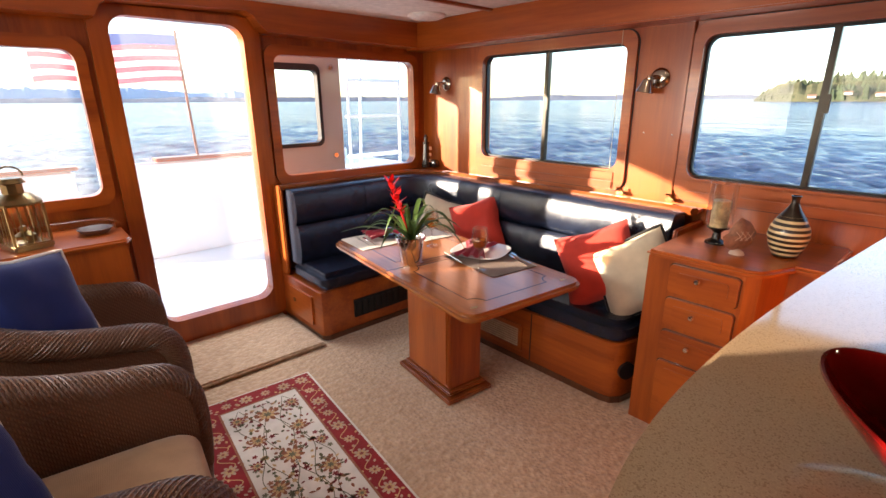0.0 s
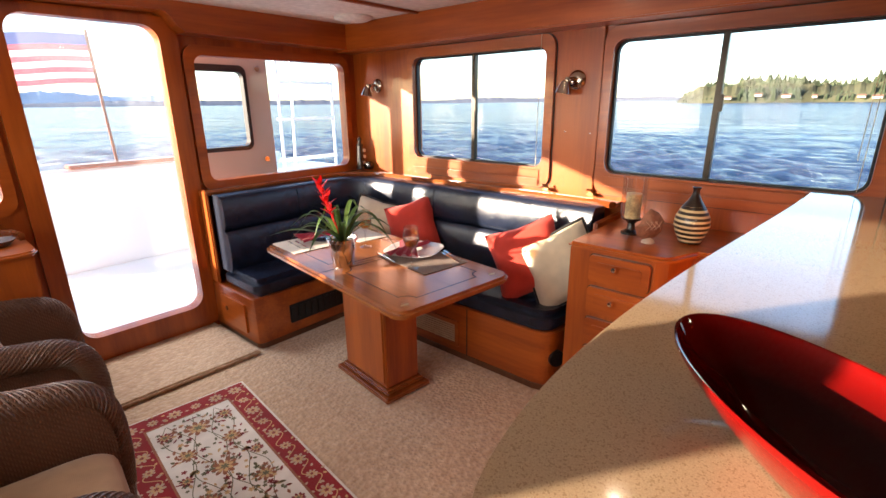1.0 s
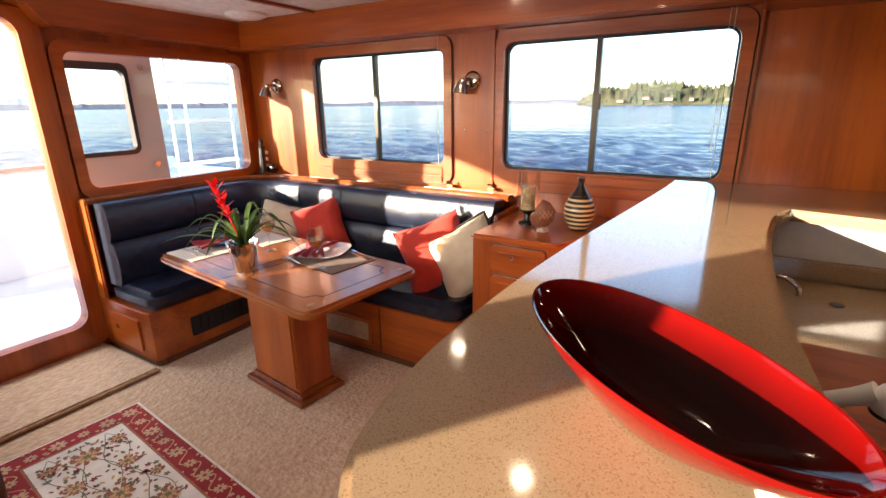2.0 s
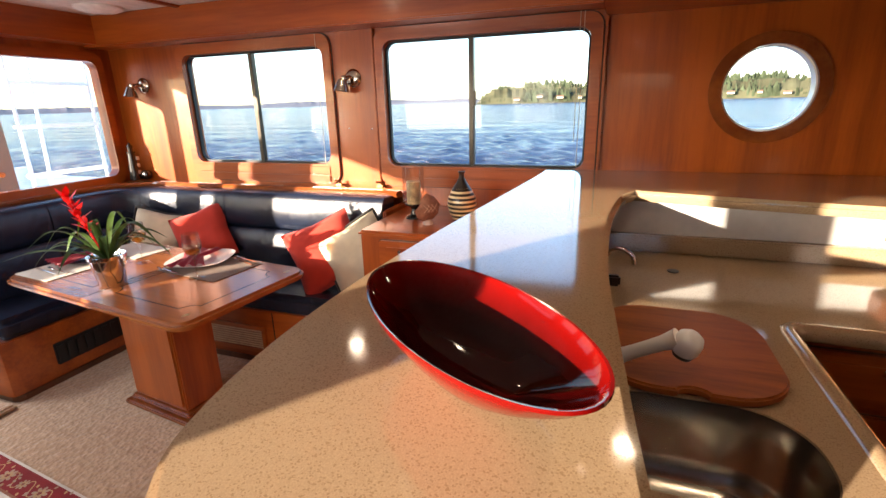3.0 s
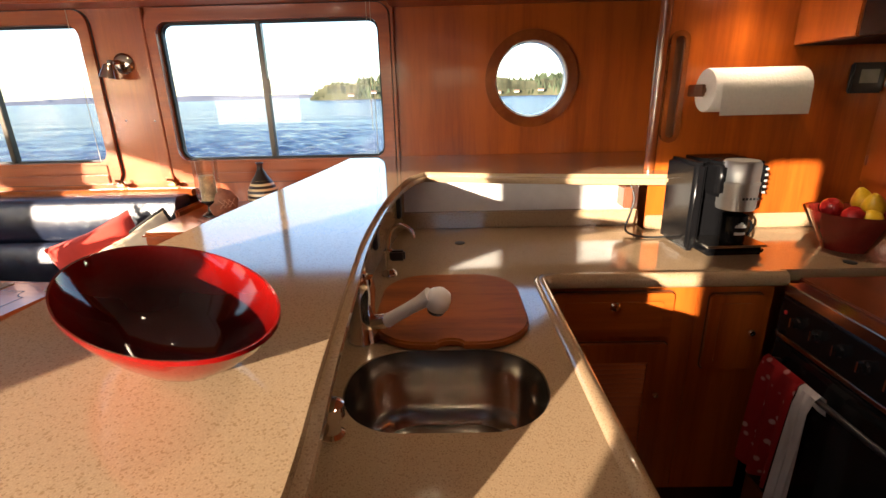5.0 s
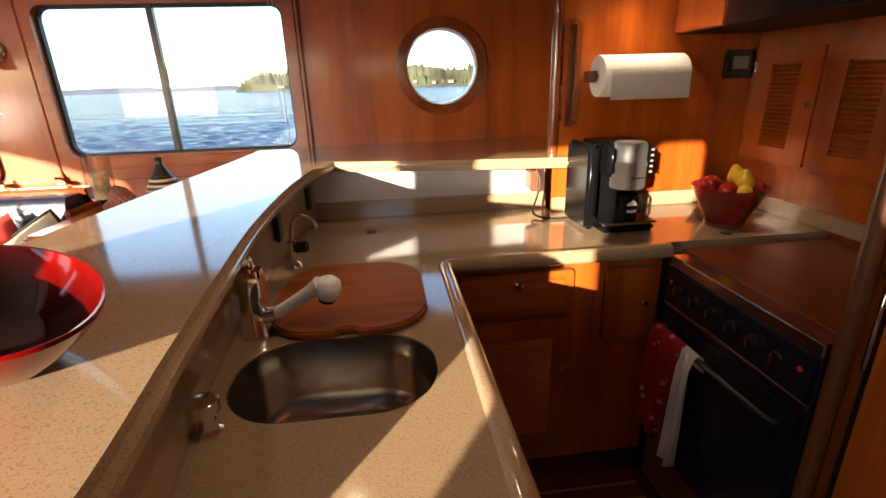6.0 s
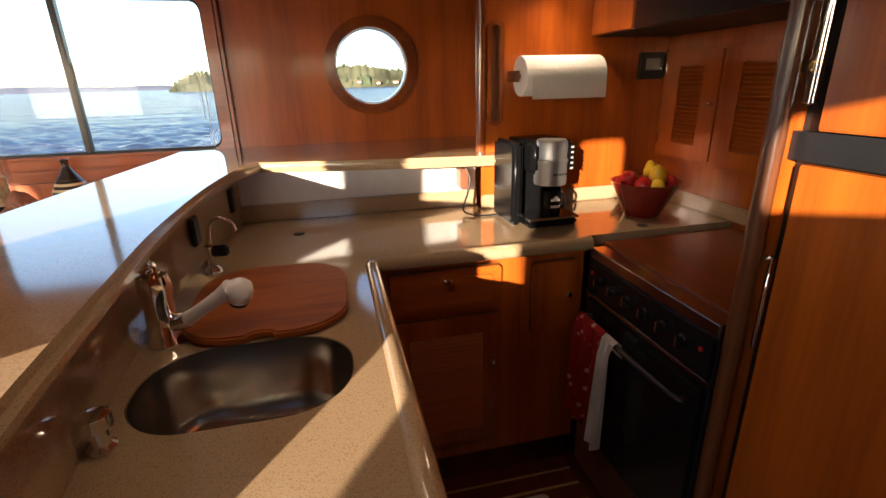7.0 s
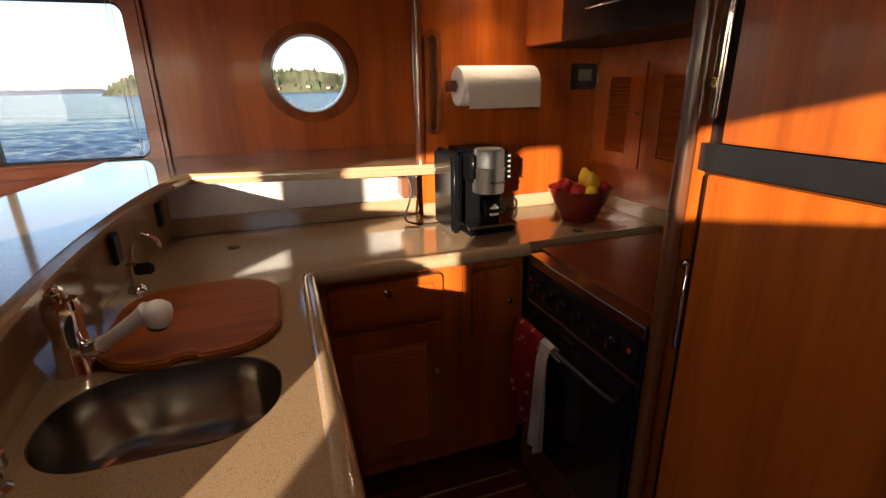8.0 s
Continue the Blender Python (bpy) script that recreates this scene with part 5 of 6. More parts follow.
def striped(name):
    m, n, l, b = material(name, 0.28)
    mp = coords(n, l, (1, 1, 1))
    sx = n.new("ShaderNodeSeparateXYZ"); l.new(mp.outputs[0], sx.inputs[0])
    t = n.new("ShaderNodeTexNoise"); t.inputs["Scale"].default_value = 14.0; l.new(mp.outputs[0], t.inputs["Vector"])
    a = n.new("ShaderNodeMath"); a.operation = "MULTIPLY_ADD"; a.inputs[1].default_value = 0.004
    l.new(t.outputs[0], a.inputs[0]); l.new(sx.outputs[2], a.inputs[2])
    s = n.new("ShaderNodeMath"); s.operation = "MULTIPLY"; s.inputs[1].default_value = 44.0
    l.new(a.outputs[0], s.inputs[0])
    f = n.new("ShaderNodeMath"); f.operation = "FRACT"; l.new(s.outputs[0], f.inputs[0])
    g = n.new("ShaderNodeMath"); g.operation = "GREATER_THAN"; g.inputs[1].default_value = 0.55; l.new(f.outputs[0], g.inputs[0])
    h = n.new("ShaderNodeMath"); h.operation = "LESS_THAN"; h.inputs[1].default_value = 0.170; l.new(sx.outputs[2], h.inputs[0])
    mu = n.new("ShaderNodeMath"); mu.operation = "MULTIPLY"; l.new(g.outputs[0], mu.inputs[0]); l.new(h.outputs[0], mu.inputs[1])
    mx = n.new("ShaderNodeMix"); mx.data_type = "RGBA"
    l.new(mu.outputs[0], mx.inputs["Factor"])
    mx.inputs["A"].default_value, mx.inputs["B"].default_value = (0.018, 0.012, 0.008, 1), (0.62, 0.50, 0.28, 1)
    l.new(mx.outputs["Result"], b.inputs["Base Color"])
    return m


vase = part("vase", lathe([(0.001, 0), (0.042, 0), (0.046, 0.004), (0.066, 0.045), (0.075, 0.085), (0.071, 0.120), (0.052, 0.160), (0.028, 0.195), (0.0145, 0.222), (0.0135, 0.240), (0.019, 0.253), (0.014, 0.254), (0.009, 0.238), (0.001, 0.20)], (0, 0, 0), 40), striped("striped glazed clay"), None, "", True)
vase.matrix_world = pose(2.665, 0.652, CT)
tagged(vase, "bulbous clay vase with black and cream stripes on the drawer cabinet", "vase")
hur = thing("candle_holder", "hurricane glass with a candle on a dark turned foot", "candle holder", (2.655, 0.915, CT))
part("foot", lathe([(0.001, 0), (0.046, 0), (0.046, 0.008), (0.020, 0.022), (0.016, 0.050), (0.030, 0.064), (0.046, 0.072), (0.046, 0.078), (0.001, 0.078)], (0, 0, 0), 28), ear, hur, "dark turned wooden foot", True)
part("candle", lathe([(0.001, 0.079), (0.036, 0.079), (0.036, 0.195), (0.030, 0.199), (0.001, 0.194)], (0, 0, 0), 28), plain("mottled candle wax", (0.62, 0.47, 0.24), 0.6, vary=0.4, size=40), hur, "mottled cream candle", True)
part("glass", lathe([(0.001, 0.0785), (0.050, 0.080), (0.056, 0.10), (0.058, 0.275), (0.0565, 0.275), (0.0545, 0.10), (0.001, 0.0795)], (0, 0, 0), 32), clear_glass, hur, "clear glass chimney", True)
fish = thing("fish_ornament", "openwork fish-shaped ornament on a pale foot", "ornament", (2.545, 0.795, CT), -38)
fb = bmesh.new()
gold = plain("brown copper enamel", (0.24, 0.115, 0.070), 0.35, 0.0, vary=0.3, size=50)
outl = [(-0.062, 0.020), (-0.030, 0.0), (0.030, 0.004), (0.062, 0.030), (0.072, 0.075), (0.040, 0.118), (-0.006, 0.140), (-0.036, 0.112), (-0.050, 0.076), (-0.075, 0.060)]
fc, bc = fb.verts.new((0, -0.036, 0.09)), fb.verts.new((0, 0.036, 0.09))
ringv = [fb.verts.new((x, 0, z + 0.018)) for x, z in outl]
for i in range(len(ringv)):
    a, c = ringv[i], ringv[(i + 1) % len(ringv)]
    fb.faces.new((fc, a, c)); fb.faces.new((bc, c, a))
bmesh.ops.subdivide_edges(fb, edges=fb.edges[:], cuts=1, use_grid_fill=True)
part("body", fb, gold, fish, "", True)
lat = bmesh.new()
for k in range(-1, 2):
    for s in (-1, 1):
        a = Vector((k * 0.022 - 0.05 * s, -0.027, 0.025)); c = Vector((k * 0.022 + 0.05 * s, -0.027, 0.145))
        tube([a.lerp(c, 0.34), a.lerp(c, 0.5) + Vector((0, -0.008, 0)), a.lerp(c, 0.66)], 0.0014, 5, lat)
part("lattice", lat, plain("pale lattice enamel", (0.50, 0.34, 0.24), 0.4), fish)
part("foot", lathe([(0.001, 0), (0.030, 0), (0.026, 0.010), (0.012, 0.020), (0.001, 0.022)], (0, 0, 0), 20), plain("pale shell", (0.52, 0.38, 0.30), 0.35), fish, "", True)

# ---- wall lamps ----
nickel = plain("tarnished nickel", (0.46, 0.40, 0.32), 0.16, 1.0, vary=0.08)


def sconce(y, z, label):
    s = thing("wall_lamp", label, "wall lamp", (XW, y, z), 0, "swivelling wall lamps")
    turn_x = pose(0, 0, 0, 0, -90, 0)
    part("back_plate", lathe([(0.001, 0.001), (0.050, 0.001), (0.052, 0.010), (0.042, 0.020), (0.020, 0.024), (0.001, 0.025)], (0, 0, 0), 32, None, turn_x), nickel, s, "", True)
    part("arm", tube(spline([(-0.02, 0, 0), (-0.05, 0.0, 0.004), (-0.075, 0.014, -0.002)], 5), 0.011, 12), nickel, s, "", True)
    part("joint", lathe([(0.001, -0.02), (0.014, -0.016), (0.019, 0), (0.014, 0.016), (0.001, 0.02)], (-0.080, 0.018, -0.004), 18), nickel, s, "", True)
    part("shade", lathe([(0.014, 0.006), (0.024, 0.0), (0.029, -0.016), (0.038, -0.040), (0.044, -0.058), (0.046, -0.064), (0.042, -0.062), (0.034, -0.040), (0.020, -0.016), (0.001, -0.014)], (-0.084, 0.028, -0.010), 30, None, pose(0, 0, 0, 8, 5, 0)), nickel, s, "bell-shaped chrome shade", True)


sconce(1.415, 1.610, "chrome swivelling wall lamp between the side windows")
sconce(3.085, 1.625, "chrome swivelling wall lamp near the aft corner")
for y, z in ((0.0, 1.295), (1.47, 1.325), (1.315, 1.32)):
    tagged(part("snap_stud", lathe([(0.001, 0), (0.0055, 0.001), (0.004, 0.004), (0.001, 0.005)], (XW - 0.001, y, z), 14, None, pose(0, 0, 0, 0, -90, 0)), chrome, None, "", True), "small chrome snap stud on the teak wall", "stud", "snap studs")
for y in (1.548, 1.262):
    o = thing("window_catch", "small brass window catch on the ledge", "catch", (2.962, y, 0.9725), 0, "window catches")
    part("body", box(-0.02, 0.02, -0.022, 0.022, 0.0, 0.018, 0.005), brass, o, "", True)
    part("lever", tube([(0, -0.01, 0.018), (-0.01, 0.0, 0.036), (-0.025, 0.02, 0.038)], 0.006, 8), brass, o, "", True)
for y, z1 in ((0.115, 1.12), (0.135, 1.25), (1.64, 1.11)):
    tagged(part("blind_cord", tube([(2.974, y, 1.868), (2.974, y + 0.004, z1)], 0.0014, 6), cream_cloth), "thin pale blind cord hanging before the window", "cord", "blind cords")
lh = thing("lighthouse_figurine", "small black and white striped lighthouse on the corner ledge", "figurine", (2.915, 3.245, 0.973))
prof = [(0.040, 0.0), (0.040, 0.03), (0.034, 0.032), (0.022, 0.19), (0.028, 0.194), (0.028, 0.204), (0.016, 0.206), (0.016, 0.235), (0.022, 0.238), (0.001, 0.268)]
part("tower", lathe([(0.001, 0), *prof], (0, 0, 0), 24), ear, lh, "", True)
bandm = plain("white enamel", (0.6, 0.58, 0.52), 0.35)
for k in range(3):
    z = 0.045 + 0.05 * k
    r = 0.0335 - 0.0765 * (z - 0.03) + 0.0008
    part("stripe", lathe([(r, z), (r - 0.0018, z + 0.024)], (0, 0, 0), 24, None, pose(0, 0, 0, 0, 10, 0)), bandm, lh, "", True)
part("rock", superquad(0.035, 0.035, 0.035, 0.8, 0.8, 14, 8), ear, lh).location = (0.045, -0.055, 0.03)

# ---- beside the door ----
lan = thing("lantern", "brass and glass ship's lantern on the side cabinet", "lantern", (0.335, 3.02, 0.8745), 20)
part("base", box(-0.075, 0.075, -0.075, 0.075, 0, 0.028, 0.006), brass, lan, "", True)
for sx in (-1, 1):
    for sy in (-1, 1):
        part("post", box(sx * 0.068 - 0.005, sx * 0.068 + 0.005, sy * 0.068 - 0.005, sy * 0.068 + 0.005, 0.028, 0.20), brass, lan)
for k in range(4):
    g = part("pane", box(-0.062, 0.062, 0.066, 0.068, 0.03, 0.198), clear_glass, lan)
    g.matrix_local = pose(0, 0, 0, 0, 0, 90 * k)
    for j in (-1, 0, 1):
        part("guard_bar", tube([(0.030 * j, 0.073, 0.03), (0.030 * j, 0.073, 0.20)], 0.002, 6), brass, g)
part("roof", lathe([(0.001, 0.20), (0.098, 0.201), (0.098, 0.210), (0.060, 0.245), (0.040, 0.25), (0.040, 0.29), (0.055, 0.295), (0.040, 0.315), (0.001, 0.32)], (0, 0, 0), 8), brass, lan, "", True)
part("burner", lathe([(0.001, 0.028), (0.04, 0.03), (0.04, 0.06), (0.015, 0.075), (0.012, 0.10), (0.001, 0.10)], (0, 0, 0), 20), brass, lan, "", True)
part("bail_handle", tube([(0.05 * math.cos(radians(a)), 0, 0.32 + 0.045 * math.sin(radians(a))) for a in range(0, 181, 15)], 0.004, 8), brass, lan, "", True)
dish = part("wooden_dish", lathe([(0.001, 0), (0.050, 0.0), (0.072, 0.022), (0.076, 0.028), (0.068, 0.028), (0.045, 0.010), (0.001, 0.008)], (0, 0, 0), 32), wood("dark turned wood", (0.06, 0.022, 0.009), (0.13, 0.05, 0.02), (5, 5, 5), 0.5, 0.55, 0.0), None, "", True)
dish.matrix_world = pose(0.60, 3.10, 0.8745)
tagged(dish, "small turned wooden dish on the side cabinet", "dish")
tagged(part("dome_light", lathe([(0.001, 2.0599), (0.13, 2.0598), (0.13, 2.048), (0.09, 2.032), (0.001, 2.028)], (2.66, 2.92, 0), 36), white_panel, None, "", True), "white round dome lamp on the ceiling, switched off", "ceiling lamp")

# ---- galley things ----
machine_black = plain("black moulded plastic", (0.004, 0.004, 0.0045), 0.22, spec=0.18)
cm = thing("coffee_maker", "black single-cup coffee maker with a silver head on the worktop", "coffee maker", (2.115, -1.262, CTR_Z + 0.001), 2)
part("body", box(-0.02, 0.135, -0.105, 0.105, 0.0, 0.325, 0.022, 4), machine_black, cm, "", True)
part("water_tank", box(-0.09, 0.12, 0.1055, 0.150, 0.0, 0.322, 0.014, 3), machine_black, cm, "smoked plastic tank", True)
part("base", box(-0.150, 0.0, -0.105, 0.105, 0.0, 0.030, 0.010), machine_black, cm, "", True)
part("drip_tray", box(-0.158, -0.02, -0.108, 0.108, 0.031, 0.040, 0.004), steel, cm, "silver drip tray", True)
part("brew_head", box(-0.125, -0.005, -0.088, 0.088, 0.205, 0.325, 0.016, 3), machine_black, cm, "", True)
silv = lathe([(0.001, 0.165), (0.060, 0.165), (0.062, 0.175), (0.062, 0.245), (0.064, 0.25), (0.064, 0.258), (0.060, 0.262), (0.060, 0.322), (0.052, 0.332), (0.001, 0.332)], (-0.110, 0.005, 0), 32)
hd = part("silver_head", silv, plain("satin silver plastic", (0.50, 0.49, 0.47), 0.42, 0.9, vary=0.05), cm, "round silver brewing head", True)
for k in range(5):
    part("print_bar", box(-0.1745, -0.172, -0.030 + 0.012 * k, -0.023 + 0.012 * k, 0.205, 0.213), gasket, hd)
btn = plain("pale button print", (0.24, 0.24, 0.23), 0.4)
emblem_print = plain("pale emblem print", (0.55, 0.55, 0.52), 0.4)
for k in range(5):
    part("button", box(-0.1262, -0.124, -0.082, -0.070, 0.217 + 0.020 * k, 0.225 + 0.020 * k, 0.001), btn, cm)
mug = thing("coffee_mug", "black mug with a pale printed emblem under the coffee maker", "mug", (2.012, -1.272, CTR_Z + 0.0415), 2)
part("cup", lathe([(0.001, 0), (0.038, 0.0), (0.041, 0.006), (0.042, 0.098), (0.0385, 0.098), (0.037, 0.010), (0.001, 0.008)], (0, 0, 0), 32), machine_black, mug, "", True)
part("mug_handle", tube([(0.0, -0.040 - 0.026 * math.sin(radians(a)), 0.05 + 0.030 * math.cos(radians(a))) for a in range(0, 181, 15)], 0.005, 8), machine_black, mug, "", True)
em = bmesh.new()
for k in range(-8, 9):
    a0, a1 = math.pi + (k - 0.5) * 0.055, math.pi + (k + 0.5) * 0.055
    h = 0.018 * (1 - abs(k) / 9) + 0.006 * (k % 3) / 2
    for zz, hh in ((0.060, h), (0.034, 0.010)):
        em.faces.new([em.verts.new((0.0428 * math.cos(a), 0.0428 * math.sin(a), z)) for a, z in ((a0, zz), (a1, zz), (a1, zz + hh), (a0, zz + hh))])
part("emblem", em, emblem_print, mug, "pale printed emblem")
fb_ = thing("fruit_bowl", "dark red flared bowl on the worktop", "bowl", (2.03, -1.70, CTR_Z + 0.001))
part("bowl", lathe([(0.001, 0), (0.070, 0.0), (0.072, 0.006), (0.135, 0.135), (0.139, 0.142), (0.131, 0.141), (0.064, 0.012), (0.001, 0.010)], (0, 0, 0), 40), plain("wine red lacquer", (0.16, 0.012, 0.008), 0.15, coat=0.5), fb_, "", True)


def fruit(name, at, mat, label, sx=0.036, sz=0.034, tip=0.0):
    pr = [(0.001, -sz * 0.90), (sx * 0.35, -sz), (sx * 0.8, -sz * 0.65), (sx, 0), (sx * 0.86, sz * 0.55), (sx * 0.45, sz * 0.95 + tip * 0.5), (sx * 0.15 + 0.002, sz * 0.92 + tip), (0.001, sz * 0.86 + tip)]
    o = part(name, lathe(pr, (0, 0, 0), 22), mat, None, "", True)
    o.matrix_world = pose(*at, rr.uniform(-40, 40), rr.uniform(-40, 40), 0)
    tagged(o, label, name, "fruit in the bowl")


apple_m = plain("red apple skin", (0.42, 0.02, 0.018), 0.2, vary=0.4, size=30)
lemon_m = plain("lemon skin", (0.70, 0.42, 0.02), 0.35, vary=0.12, size=60, relief=0.2)
fz = CTR_Z + 0.135
for dx, dy, dz, m, nm, lab, tip in ((-0.06, 0.05, 0, apple_m, "apple", "shiny red apple in the fruit bowl", 0), (-0.05, -0.02, 0.03, lemon_m, "pear", "yellow pear in the fruit bowl", 0.022), (-0.045, -0.075, 0.0, apple_m, "apple", "shiny red apple in the fruit bowl", 0), (0.03, -0.05, 0.03, lemon_m, "pear", "yellow pear in the fruit bowl", 0.022), (0.04, 0.05, 0.01, apple_m, "apple", "shiny red apple in the fruit bowl", 0), (-0.085, 0.01, -0.01, lemon_m, "lemon", "bright lemon in the fruit bowl", 0.006), (0.0, 0.0, -0.04, apple_m, "apple", "shiny red apple in the fruit bowl", 0)):
    fruit(nm, (2.03 + dx, -1.70 + dy, fz + dz), m, lab, tip=tip)

pt = thing("paper_towel_holder", "white paper towel roll on a wall holder", "paper towel", (2.245, -1.395, 1.412))
turn_y = pose(0, 0, 0, 90)
paper = plain("white paper towel", (0.80, 0.78, 0.74), 0.9, vary=0.03, size=90, relief=0.35)
part("roll", lathe([(0.018, -0.172), (0.076, -0.172), (0.078, -0.168), (0.078, 0.168), (0.076, 0.172), (0.018, 0.172)], (0, 0, 0), 44, None, turn_y), paper, pt, "", True)
tail = bmesh.new()
tl = [(-0.0785 * math.cos(radians(a)), 0.0785 * math.sin(radians(a))) for a in range(20, -1, -5)] + [(-0.079, -0.03), (-0.081, -0.06), (-0.080, -0.088)]
va = [tail.verts.new((x, -0.171, z)) for x, z in tl]; vb = [tail.verts.new((x, 0.150, z)) for x, z in tl]
for i in range(len(tl) - 1):
    tail.faces.new((va[i], va[i + 1], vb[i + 1], vb[i]))
bmesh.ops.solidify(tail, geom=tail.faces[:], thickness=0.0015)
part("loose_sheet", tail, paper, pt, "", True)
bronze = plain("bronze bracket", (0.20, 0.10, 0.06), 0.25, 0.8)
for y in (0.186, -0.186):
    part("bracket", box(-0.02, 0.094, y - 0.006, y + 0.006, -0.022, 0.022, 0.003), bronze, pt)
part("spindle", tube([(0, -0.185, 0), (0, 0.185, 0)], 0.010, 12), bronze, pt, "", True)

# grab slot and rounded corner of the partition
gs = thing("grab_slot", "long vertical grab slot with a moulded teak rim in the partition", "grab rail", kind="structure")
part("rim", plate(rounded(-1.184, -1.111, 1.215, 1.63, 0.036, 8), [rounded(-1.166, -1.129, 1.235, 1.61, 0.0184, 8)], -0.001, -0.016, on_x(XQ), bev=0.006), teak_rail, gs, "", True)
# flat dark sheet stands in for the slot's shaded hollow
part("recess", plate(rounded(-1.167, -1.128, 1.234, 1.611, 0.0194, 8), [], -0.001, -0.003, on_x(XQ)), teak_dark, gs)
tagged(part("corner_moulding", tube([(XQ + 0.008, YQ + 0.0, BAR_Z + 0.001), (XQ + 0.008, YQ + 0.0, 1.838)], 0.022, 16), teak_rail, None, "", True), "rounded teak corner moulding of the partition", "trim", kind="structure")
lcd = thing("control_display", "black wall panel with a small grey display", "control panel", kind="structure")
part("housing", box(XQ - 0.022, XQ - 0.001, -1.945, -1.815, 1.388, 1.500, 0.006), black_matt, lcd)
part("screen", box(XQ - 0.024, XQ - 0.0225, -1.915, -1.845, 1.425, 1.475), plain("grey display", (0.20, 0.20, 0.17), 0.2), lcd)

# taps
fc_ = thing("faucet", "chrome mixer tap with a white pull-out spray", "tap", (1.405, -0.048, CTR_Z + 0.001))
part("body", lathe([(0.001, 0), (0.040, 0), (0.040, 0.008), (0.034, 0.016), (0.030, 0.09), (0.035, 0.13), (0.031, 0.165), (0.001, 0.174)], (0, 0, 0), 26), chrome, fc_, "", True)
part("lever", tube(spline([(0, 0, 0.165), (-0.018, 0.0, 0.195), (-0.055, -0.012, 0.215), (-0.085, -0.02, 0.217)], 5), [0.018] * 5 + [0.013] * 5 + [0.010] * 6, 12), chrome, fc_, "", True)
part("spout", tube(spline([(0, -0.01, 0.045), (-0.014, -0.040, 0.054), (-0.030, -0.066, 0.066)], 5), 0.019, 14), chrome, fc_, "", True)
wp = plain("white plastic", (0.76, 0.74, 0.70), 0.3, vary=0.03)
part("spray_handle", tube(spline([(-0.028, -0.062, 0.064), (-0.046, -0.118, 0.104), (-0.060, -0.168, 0.138)], 5), [0.017, 0.016, 0.0155, 0.015, 0.015, 0.015, 0.0155, 0.016, 0.018, 0.020, 0.022], 16), wp, fc_, "white spray handle", True)
part("spray_head", lathe([(0.001, -0.028), (0.021, -0.028), (0.026, -0.020), (0.0275, 0.0), (0.024, 0.014), (0.012, 0.023), (0.001, 0.025)], (-0.066, -0.186, 0.136), 24, None, pose(0, 0, 0, 14, -8, 0)), wp, fc_, "white spray head", True)
part("spray_nozzle", lathe([(0.001, -0.036), (0.019, -0.036), (0.021, -0.029), (0.001, -0.028)], (-0.066, -0.186, 0.136), 22, None, pose(0, 0, 0, 14, -8, 0)), black_matt, fc_, "", True)
f2 = thing("filter_tap", "small chrome drinking water tap with a black lever", "tap", (1.845, -0.058, CTR_Z + 0.001))
part("body", lathe([(0.001, 0), (0.026, 0), (0.024, 0.010), (0.012, 0.020), (0.011, 0.075), (0.016, 0.085), (0.001, 0.095)], (0, 0, 0), 20), chrome, f2, "", True)
part("spout", tube(spline([(0, 0, 0.08), (-0.01, -0.012, 0.150), (-0.02, -0.045, 0.175), (-0.03, -0.080, 0.160), (-0.032, -0.088, 0.135)], 5), 0.007, 10), chrome, f2, "", True)
part("lever", box(-0.012, 0.012, -0.055, 0.0, 0.050, 0.085, 0.006), black_matt, f2)
sp = part("soap_dispenser", lathe([(0.001, 0), (0.022, 0), (0.022, 0.006), (0.015, 0.012), (0.014, 0.040), (0.024, 0.043), (0.024, 0.066), (0.016, 0.072), (0.001, 0.073)], (0, 0, 0), 22), chrome, None, "", True)
sp.matrix_world = pose(1.060, -0.050, CTR_Z + 0.001)
tagged(sp, "chrome soap dispenser beside the sink", "soap dispenser")
tagged(part("power_cord", tube(spline([(2.345, -1.02, 1.045), (2.33, -1.035, 0.99), (2.315, -1.02, 0.93), (2.26, -0.985, 0.872), (2.20, -1.03, 0.860), (2.20, -1.12, 0.858), (2.215, -1.165, 0.862)], 7), 0.0045, 8), gasket, None, "", True), "black power cord of the coffee maker", "cord")
tagged(part("plug", box(2.335, 2.424, -1.035, -0.995, 0.945, 1.035, 0.006), plain("brown plug", (0.16, 0.06, 0.03), 0.4)), "brown plug hanging under the shelf", "plug")
for x, y in ((1.88, -1.60), (2.18, -0.30)):
    tagged(part("pop_up_outlet", lathe([(0.001, 0), (0.020, 0), (0.020, 0.003), (0.001, 0.004)], (x, y, CTR_Z + 0.0005), 20), gasket, None, "", True), "small dark round cap in the worktop", "outlet", "worktop caps")


